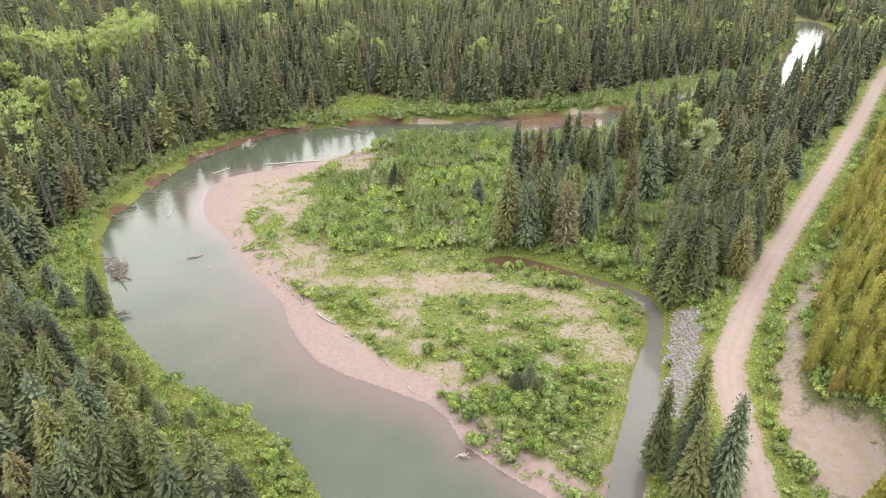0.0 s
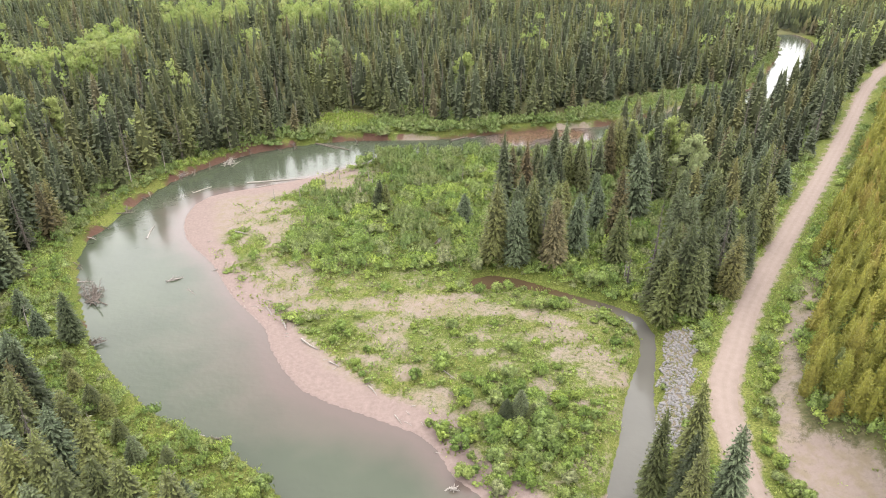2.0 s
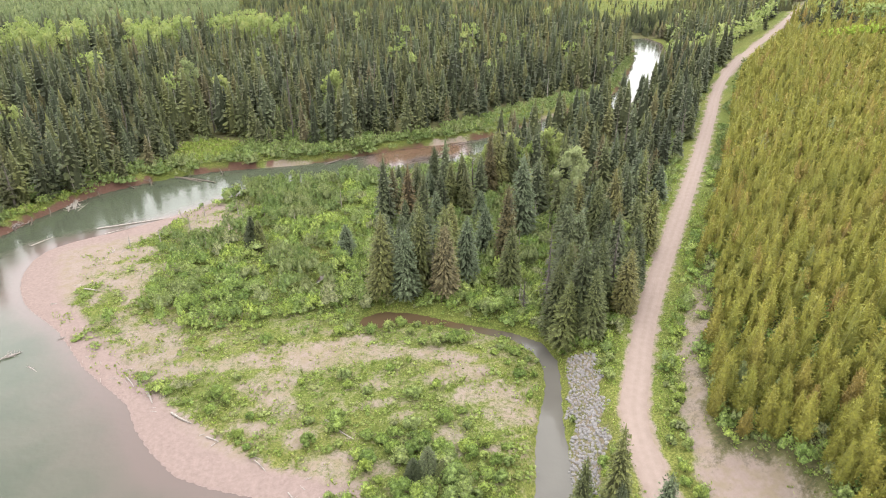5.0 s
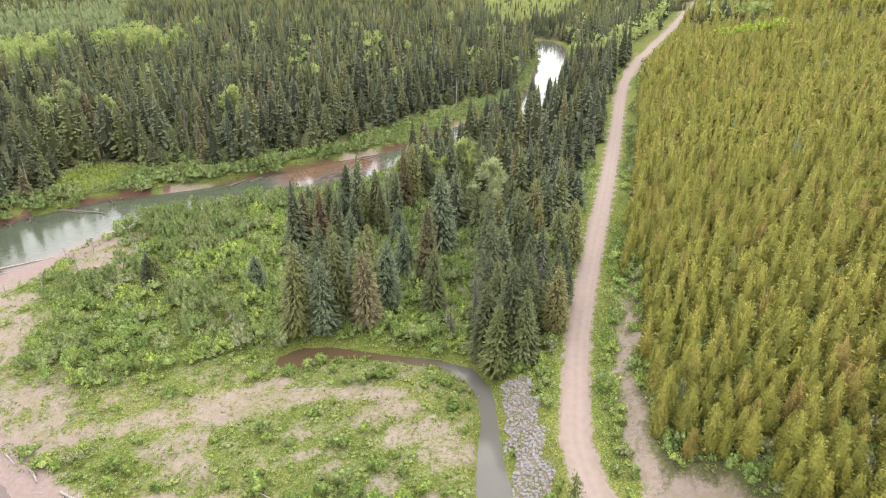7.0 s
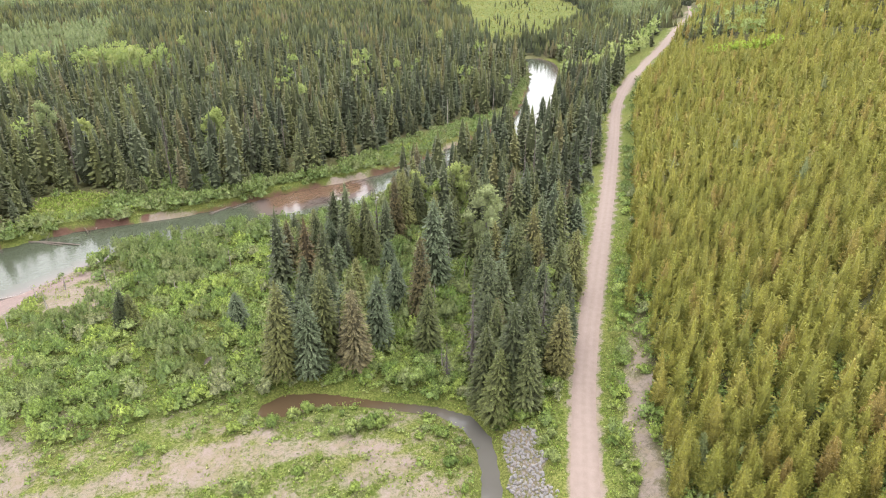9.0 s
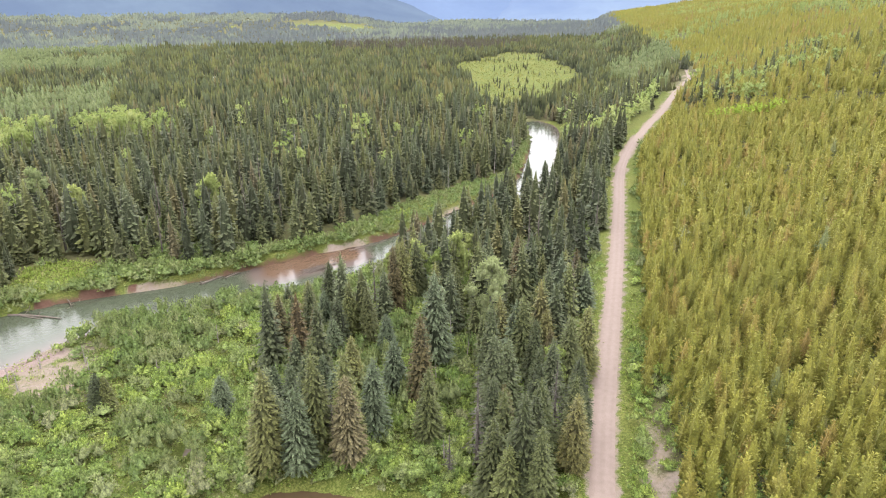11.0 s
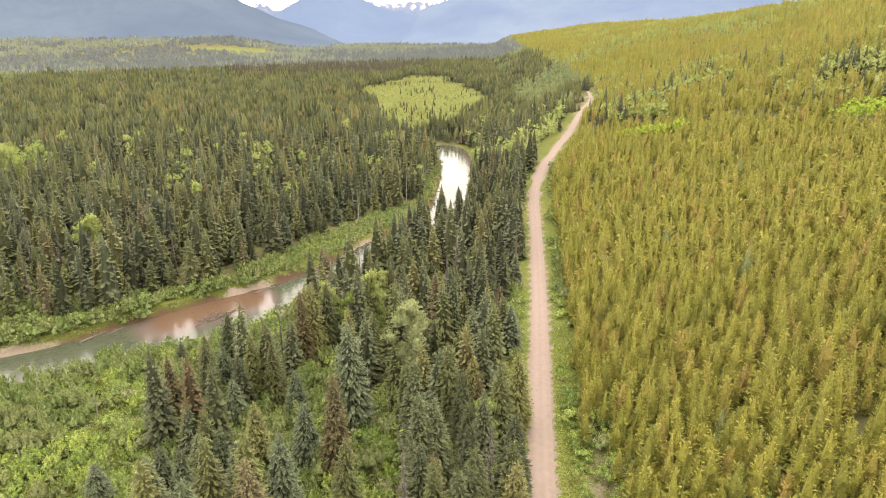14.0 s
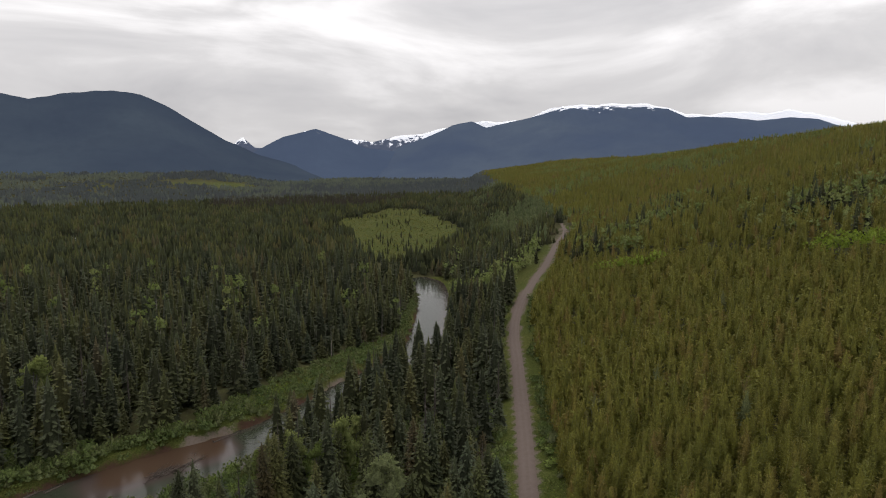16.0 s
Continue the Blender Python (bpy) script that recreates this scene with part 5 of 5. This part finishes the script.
bx, by = scatter((BX - 26, BX + 45, BY - 115, BY + 26), 2.6)
keep = aspen_patch(bx, by) < 1
bx, by = bx[keep], by[keep]
many("spring_green_patch", far_leaf, [BRIGHT], rows_for(bx, by, survey(bx, by)["z"], 4, (0.46, 0.68)), "patch of bright spring-green young aspens", "trees")

# ---- shrubs and herbs ----
shrubs = []
for k in range(5):
    h, r = [(2.6, 1.7), (2.2, 1.5), (3.2, 1.8), (1.8, 1.6), (2.4, 1.2)][k]
    lumps = bush_lumps(h, r, 5)
    stems = None
    for c, _ in lumps[:5]:
        st = tube([(0, 0, -0.1), (c[0] * 0.6, c[1] * 0.6, c[2] * 0.6), (c[0], c[1], c[2] * 1.1)], [0.05, 0.035, 0.01], 3)
        stems = st if stems is None else stems.join(st)
    t = thing("willow_bush", ["rounded green willow bush on the bar", "low green willow bush", "tall leafy willow bush", "spreading light green bush", "upright grey-green willow bush with leaves"][k], "bush", "willow bushes",
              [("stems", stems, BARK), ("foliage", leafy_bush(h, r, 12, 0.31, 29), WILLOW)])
    t.location = (0, 0, -200)
    shrubs.append(t)
small_bush = [leafy_bush(q, w, 5, 0.38, 16, 0, 4) for q, w in ((2.9, 1.6), (2.3, 1.4), (2.0, 1.7), (2.6, 1.5), (3.3, 1.5), (2.2, 1.3))]
far_bush = [leafy_bush(2.3, 1.7, 4, 0.75, 7, 0, 4) for _ in range(6)]
X, Y = scatter((-110, 235, 60, 470), 2.1)
S = survey(X, Y)
dens = fractal(X, Y, 13, 91)
upper = smooth(138, 158, Y) * S["bar"] * smooth(-52, -12, X) + (S["far_side"] | (S["thicket"] | S["glade"])) * 1.0 + (S["bar"] & (Y > 150)) * 0.4 * smooth(-55, -20, X)
tip_end = smooth(24, 8, np.hypot(X - 10, (Y - 90) * 0.9)) * S["bar"]
strip = (S["outer"] & ~S["wood"] & (S["dr"] > 1.5)) * np.where(X > 45, 0.85, 0.75) * (np.hypot((X + 32) / 17, (Y - 272) / 14) > 1)
verge = ((S["rd"] > 4.6) & (S["rd"] < 11)) * 0.5 + ((S["rd"] < -4.5) & (S["rd"] > -13) & (Y < 260)) * 0.28
want = np.clip(np.maximum.reduce([upper * 0.85, tip_end * 0.8, strip, verge, S["bar"] * 0.20 * (Y < 165)]), 0, 0.9) * smooth(0.30, 0.58, dens) * 1.25
want = np.maximum(want, (S["outer"] & (S["dr"] < 14) & (Y < 262)) * 0.55 + (S["outer"] & ~S["wood"] & (X > -8) & (Y > 240)) * 0.45)
want = np.maximum(want, S["bar"] * (Y > 152) * (0.15 + 0.5 * smooth(0.4, 0.6, fractal(X, Y, 17, 12))) * smooth(-52, -14, X))
want = np.maximum(want, S["far_side"] * 0.62)
backwater = ~S["outer"] & (S["rd"] < -8) & (S["dr"] > 1.0) & (X > 18) & (Y > 190) & (Y < 330)
want = np.maximum(want, backwater * 0.8)
want = np.maximum(want, (S["outer"] & (S["dr"] > 0.2) & (S["dr"] < 7) & (X > -12) & (Y > 240)) * 0.85)
want = np.maximum(want, S["bar"] * 0.85 * smooth(17, 9, np.hypot(X - 16, Y - 93)))
want = np.maximum(want, (S["glade"] | S["thicket"] & (X < 110)) * 0.8 + (S["wood"] & (S["dr"] < 26) & (Y < 262)) * 0.35)
ok = (rng.uniform(0, 1, len(X)) < want) & (S["sand"] < 0.4) & (S["dr"] > np.where(S["outer"] & (Y > 240), 0.2, 1.0)) & (S["dc"] > np.where(np.hypot((X - 2.4) / 6, (Y - 168) / 14) < 1, 2.6, 0.8)) & (np.abs(S["rd"]) > 4.4) & ~S["stones"]
X, Y, Z = X[ok], Y[ok], S["z"][ok]
big = np.where((Y > 150) & (np.abs(X) < 75), 1.25, 0.85) * np.where(S["rd"][ok] > 0, 1.1, 1.0)
rank = np.argsort(np.hypot(X - 15, Y - 95))
for i in rank[:260]:
    q = rng.uniform(0.45, 1.1) * big[i] * (1 + 0.45 * math.exp(-((X[i] - 15) ** 2 + (Y[i] - 94) ** 2) / 140))
    copy_thing(shrubs[int(rng.integers(0, 5))], pose(X[i], Y[i], Z[i], 0, 0, rng.uniform(0, 360)) @ Matrix.Diagonal((q, q, q, 1)))
CX, CY = scatter((8, 66, 116, 200), 2.3)
CS = survey(CX, CY)
lush_bank = (CS["far_side"] | CS["glade"]) & (CS["dc"] > 1.3) & ~CS["stones"] & (CS["dr"] > 3) & (CS["rd"] < -6.5) & ((CS["dc"] < 9) | CS["glade"])
for i in np.flatnonzero(lush_bank & (rng.uniform(0, 1, len(CX)) < np.where(CS["dc"] < 6, 0.62, 0.34)))[:120]:
    q = rng.uniform(0.6, 1.25)
    copy_thing(shrubs[int(rng.integers(0, 5))], pose(CX[i], CY[i], CS["z"][i], 0, 0, rng.uniform(0, 360)) @ Matrix.Diagonal((q, q, q * rng.uniform(0.9, 1.3), 1)))
rest = rank[260:]
pale = (fractal(X, Y, 16, 37) > 0.53) & (Y > 158) & (Y < 240)
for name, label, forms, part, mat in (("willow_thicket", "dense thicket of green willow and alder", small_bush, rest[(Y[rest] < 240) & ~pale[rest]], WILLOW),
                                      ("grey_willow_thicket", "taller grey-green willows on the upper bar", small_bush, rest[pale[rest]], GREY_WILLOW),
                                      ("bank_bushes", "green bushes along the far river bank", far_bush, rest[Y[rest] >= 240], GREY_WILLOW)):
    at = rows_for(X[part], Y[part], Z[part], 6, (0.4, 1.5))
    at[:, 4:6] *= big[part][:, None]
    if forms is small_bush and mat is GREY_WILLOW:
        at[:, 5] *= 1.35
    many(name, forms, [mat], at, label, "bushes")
low_forms = [leafy_bush(q, w, 3, 0.34, 7, 0, 4) for q, w in ((0.9, 1.1), (0.7, 1.3), (1.2, 1.0), (0.8, 0.9))]
X, Y = scatter((-110, 80, 60, 262), 1.75)
S = survey(X, Y)
want = S["bar"] * (0.25 + 0.5 * smooth(0.4, 0.55, fractal(X, Y, 8, 17))) + (S["outer"] & (S["dr"] < 22)) * 0.5 + S["glade"] * 0.7 + S["far_side"] * 0.5
ok = (rng.uniform(0, 1, len(X)) < want) & (S["sand"] + 0.2 * rng.uniform(-1, 1, len(X)) < 0.42) & (S["dr"] > 0.9) & (S["dc"] > 0.7) & (np.abs(S["rd"]) > 4.2) & ~S["stones"]
many("low_shrubs", low_forms, [LOW_GREEN], rows_for(X[ok], Y[ok], S["z"][ok] + 0.1, 4, (0.6, 1.35)), "low bright green shrubs and tall herbs", "shrubs")

X, Y = scatter((230, 640, 520, 1170), 4.6)
keep = survey(X, Y)["meadow"] & (rng.uniform(0, 1, len(X)) < 0.5 + 0.5 * smooth(0.4, 0.6, fractal(X, Y, 35, 8)))
X, Y = X[keep], Y[keep]
tussock = [leafy_bush(2.2, 1.6, 2, 0.9, 3, 0, 4) for _ in range(6)]
many("meadow_tussocks", tussock, [SEDGE], rows_for(X, Y, survey(X, Y)["z"], 6, (0.5, 1.2)), "yellow-green sedge tussocks and willows of the meadow", "meadow")

herb = [leaf_cloud([((rng.uniform(-0.5, 0.5), rng.uniform(-0.5, 0.5), 0.15), (0.5, 0.5, 0.3)) for _ in range(4)], 0.42, 2, 0, 0.7) for _ in range(5)]
X, Y = scatter((-112, 120, 60, 300), 1.18)
S = survey(X, Y)
dens = fractal(X, Y, 7, 15)
on = ((S["rd"] > 6) & (S["rd"] < 40) & (Y < 150)) | (S["bar"] | S["glade"] | S["far_side"] | (S["outer"] & ~S["wood"]) | ((np.abs(S["rd"]) < 12) & (np.abs(S["rd"]) > 3.6)))
ok = on & ~(S["outer"] & (Y > 240) & (S["dr"] < 5)) & (S["sand"] + 0.62 * rng.uniform(-1, 1, len(X)) < 0.40) & (S["dr"] > 0.8) & (S["dc"] > 0.5) & (np.abs(S["rd"]) > 3.3) & ~S["stones"] & (rng.uniform(0, 1, len(X)) < 0.42 + 0.7 * smooth(0.35, 0.6, dens))
at = rows_for(X[ok], Y[ok], S["z"][ok], 5, (0.7, 1.5))
at[at[:, 2] > 222, 4:6] *= 1.8
many("herbs", herb, [HERB], at, "low bright green herbs and grass tufts", "herbs")

for source in spruce_trees + aspens + pines + shrubs:
    for ob in (*source.children_recursive, source):
        bpy.data.objects.remove(ob)

# ---- driftwood, fallen trees and broken rock ----


def log_shape(length, r, bend=0.04, stubs=3, root=False):
    """A barkless log along x, lying on its side, with broken stubs and perhaps a root plate."""
    path = [(length * (u - 0.5), bend * length * math.sin(2.6 * u + 0.4), r * (0.8 + 0.1 * math.sin(5 * u))) for u in np.linspace(0, 1, 6)]
    s = tube(path, [r * q for q in (1.0, 0.95, 0.85, 0.74, 0.6, 0.34)], 7)
    for _ in range(stubs):
        u = rng.uniform(0.3, 0.95)
        a = rng.uniform(0.1, math.pi - 0.1)
        q = np.array([length * (u - 0.5), bend * length * math.sin(2.6 * u + 0.4), r * 0.8])
        d = np.array([0.5, math.cos(a), math.sin(a)]) * rng.uniform(0.12, 0.3) * min(length, 5)
        s = s.join(tube([q, q + d * 0.6, q + d], [r * 0.3, r * 0.22, r * 0.06], 4))
    if root:
        for k in range(8):
            a = k * math.tau / 8 + rng.uniform(-0.3, 0.3)
            q = np.array([-length / 2, path[0][1], r])
            d = np.array([-0.45, math.cos(a), math.sin(a) * 0.8 + 0.2]) * rng.uniform(2.2, 4.0) * r
            s = s.join(tube([q, q + d * 0.55, q + d], [r * 0.45, r * 0.28, r * 0.06], 4))
    return s


def lay_log(x0, y0, x1, y1, r, label, mat=WEATHERED, root=False, stubs=3, name="driftwood_log", z=None):
    n = math.hypot(x1 - x0, y1 - y0)
    ob = add_shape(name, log_shape(n, r, rng.uniform(-0.05, 0.05), stubs, root), [mat])
    x, y = (x0 + x1) / 2, (y0 + y1) / 2
    g = float(survey(np.array([x]), np.array([y]))["z"][0])
    ob.matrix_world = pose(x, y, max(g, -0.1) if z is None else z, 0, rng.uniform(-2, 2), math.degrees(math.atan2(y1 - y0, x1 - x0)))
    return tagged(ob, label, "log", "driftwood of the river")


PALE_LOG, SUNK_LOG = "pale weathered driftwood log lying on the sandbar", "grey fallen log lying half in the river"
for row in [(-32.9, 129, -31.3, 125.3, 0.24), (-27.3, 121.6, -23.3, 117.7, 0.22), (0.5, 113, 4.8, 106.8, 0.17), (-54.4, 173.4, -50.4, 171.6, 0.22), (-60.3, 212.2, -39.4, 216.3, 0.26),
            (-57, 207.4, -50, 210.6, 0.18), (-20.5, 113.4, -18.2, 111.8, 0.16), (-12, 105.8, -10.2, 103, 0.13), (-37.6, 134.6, -35.6, 131.2, 0.17), (-6.6, 97.8, -5.2, 95.4, 0.13)]:
    lay_log(*row, PALE_LOG)
for row in [(-89.6, 146.6, -82.6, 147.7, 0.26), (-46, 94.2, -39.6, 93.5, 0.24), (-78.2, 171.5, -79.3, 180, 0.20), (-64.6, 147.4, -61.6, 149.2, 0.2), (-75.6, 204.2, -71.2, 209, 0.2), (-58, 143.2, -56, 141.2, 0.14)]:
    lay_log(*row, SUNK_LOG, root=True, z=-0.12)
for row in [(-44.5, 252.6, -29.3, 244, 0.34), (-40, 250.6, -34, 246, 0.22), (9, 255, 16, 260, 0.34), (16.5, 257.5, 21, 260.6, 0.22), (60, 266.8, 67.6, 269.5, 0.22)]:
    lay_log(*row, "brown fallen tree trunk jutting from the far bank", DARK_WOOD, True, 7, "fallen_trunk", -0.1)


# trees that toppled from the undercut bank
fallen_forms = [log_shape(n, r, 0.09, 9, root) for n, r, root in ((6.5, 0.17, False), (4.5, 0.14, True), (7.5, 0.19, True), (3.2, 0.10, False))]
fallen_meshes = []
cut = spline(OUTER_BANK, 3)
cut = cut[(cut[:, 1] > 150) & (cut[:, 0] < -22)]
for k in range(24):
    i = int(rng.integers(1, len(cut) - 1))
    along = cut[i + 1] - cut[i - 1]
    along /= np.hypot(*along)
    out = np.array([along[1], -along[0]])
    way = out * rng.uniform(0.25, 1.0) + along * rng.uniform(-1.0, 1.0)
    if k < 4:
        ob = add_shape("fallen_trunk", fallen_forms[k], [WEATHERED if k == 3 else DARK_WOOD])
        fallen_meshes.append(ob.data)
    else:
        ob = new("fallen_trunk", fallen_meshes[int(rng.integers(0, 4))])
    x, y = cut[i] + out * rng.uniform(-0.4, 1.2)
    ob.matrix_world = pose(x, y, rng.uniform(0.1, 0.7), 0, rng.uniform(6, 20), math.degrees(math.atan2(way[1], way[0])))
    tagged(ob, "dead trunk toppled from the cut bank into water", "fallen tree", "trees fallen from the bank")


def brush_pile(x, y, length, turn, count, label, mat, high=1.0):
    """A tangle of drifted branches, each stick a part."""
    g = max(0.0, float(survey(np.array([x]), np.array([y]))["z"][0]))
    pile = tagged(new("driftwood_pile"), label, "driftwood", "driftwood piles")
    pile.matrix_world = pose(x, y, g - 0.1, 0, 0, turn)
    for _ in range(count):
        n = rng.uniform(0.25, 0.75) * length
        stick = add_shape("branch", log_shape(n, rng.uniform(0.06, 0.17), rng.uniform(-0.08, 0.08), 4), [mat], pile)
        stick.matrix_basis = pose(rng.normal(0, length * 0.2), rng.normal(0, length * 0.09), rng.uniform(0, 0.5) * high, 0, rng.uniform(-20, 10) * high, rng.normal(0, 32))
    return pile


brush_pile(-79.8, 140.5, 11, 118, 40, "tangled grey driftwood pile against the river bank", DARK_WOOD, 1.7)
brush_pile(-71.5, 121, 5, 30, 16, "dead grey brush fallen into the water", DARK_WOOD, 1.6)
brush_pile(-37.4, 91.8, 4, 150, 12, "small grey brush pile at the bank", DARK_WOOD)
brush_pile(-71, 231, 9, 95, 20, "fallen dead branches below the eroded red bank", WEATHERED, 1.2)
brush_pile(-84, 218, 7, 60, 14, "bleached fallen branches on the cut bank", WEATHERED, 1.3)
brush_pile(45, 253, 14, 22, 34, "low brown driftwood jam on a mid-river shoal", DARK_WOOD, 0.8)
brush_pile(-63, 148.3, 3.5, 20, 8, "pale drifted snag standing in the river", WEATHERED, 0.9)
brush_pile(3.5, 80.5, 2.5, 20, 8, "small grey driftwood heap at the bar's tip", WEATHERED)

stick_forms = [log_shape(rng.uniform(0.8, 2.2), rng.uniform(0.05, 0.09), 0.07, 2) for _ in range(5)]
edge = spline(VEGETATION_EDGE, 2.2)
stick_meshes = []
for k in range(46):
    x, y = edge[int(rng.integers(4, len(edge)))] + rng.normal(0, 1.3, 2)
    g = float(survey(np.array([x]), np.array([y]))["z"][0])
    if g < 0:
        continue
    if k < 5:
        ob = add_shape("driftwood_stick", stick_forms[k], [WEATHERED])
        stick_meshes.append(ob.data)
    else:
        ob = new("driftwood_stick", stick_meshes[k % len(stick_meshes)])
    ob.matrix_world = pose(x, y, g - 0.02, 0, rng.uniform(-4, 4), rng.uniform(0, 360))
    tagged(ob, "small bleached stick stranded on the sandbar", "driftwood", "stranded sticks")


def dead_pole(x, y, h, r):
    """A bare standing trunk with a few broken limbs."""
    s = trunk_shape(h, r)
    for _ in range(7):
        z, a = rng.uniform(0.3, 0.95) * h, rng.uniform(0, math.tau)
        L = rng.uniform(0.4, 1.3)
        s = s.join(tube([(0, 0, z), (L * math.cos(a), L * math.sin(a), z + rng.uniform(-0.3, 0.2))], [0.05, 0.01], 3))
    ob = add_shape("dead_trunk", s, [WEATHERED])
    g = float(survey(np.array([x]), np.array([y]))["z"][0])
    ob.matrix_world = pose(x, y, g - 0.2, rng.uniform(-3, 3), rng.uniform(-3, 3), rng.uniform(0, 360))
    return tagged(ob, "bleached standing dead tree trunk without needles", "dead tree", "standing dead trunks")


for x, y, h in [(-70, 240, 7), (-94, 203, 12), (-60, 250, 13), (-72, 238, 11), (-88, 216, 9), (66, 176, 7), (58, 214, 8), (-52, 262, 14), (47, 143, 5), (-30, 214, 5), (-12, 208, 5), (2, 205, 4.5), (-22, 196, 4), (120, 322, 15), (150, 336, 16), (178, 372, 15), (-40, 196, 5), (-33, 204, 6), (-27, 188, 4.5), (-20, 212, 5), (-8, 218, 6), (-3, 196, 5), (5, 214, 6), (-36, 210, 5), (-18, 203, 6),
                (11, 208, 6), (-48, 196, 4), (66, 186, 8), (55, 168, 7), (-58, 92, 5), (-40, 80, 4), (-84, 122, 8)]:
    dead_pole(x, y, h, 0.16)

# broken rock that guards the creek's bank
riprap = tagged(new("riprap_bank"), "sloping bank of loose grey broken rock", "riprap")
rock_meshes = []
for k in range(8):
    bm = bmesh.new()
    bmesh.ops.create_icosphere(bm, subdivisions=1, radius=0.5)
    for v in bm.verts:
        v.co *= 1 + 0.5 * (rng.uniform() - 0.5)
        v.co.z *= 0.72
    me = bpy.data.meshes.new("stone")
    bm.to_mesh(me)
    bm.free()
    me.materials.append(STONE)
    rock_meshes.append(me)
X, Y = scatter((36, 56, 82, 124), 0.54)
ok = survey(X, Y)["stones"]
X, Y = X[ok], Y[ok]
Z = survey(X, Y)["z"]
order = np.argsort(np.hypot(X - 49, Y - 112))
for i in order[:300]:
    ob = new("stone", rock_meshes[int(rng.integers(0, 8))])
    ob.parent = riprap
    q = rng.uniform(0.35, 0.9)
    ob.matrix_basis = pose(X[i], Y[i], max(Z[i], 0) + 0.12, rng.uniform(-30, 30), rng.uniform(-30, 30), rng.uniform(0, 360)) @ Matrix.Diagonal((q, q * rng.uniform(0.7, 1.1), q, 1))
rock = rock_meshes[0]
rv = np.array([v.co for v in rock.vertices])
rf = np.array([p.vertices for p in rock.polygons])
i = order[300:]
many("loose_rock", [Shape(rv, rf, np.zeros(len(rv)))], [STONE], rows_for(X[i], Y[i], np.maximum(Z[i], 0) + 0.25, 1, (0.35, 0.9)), "loose grey broken rock on the creek bank", "rock")
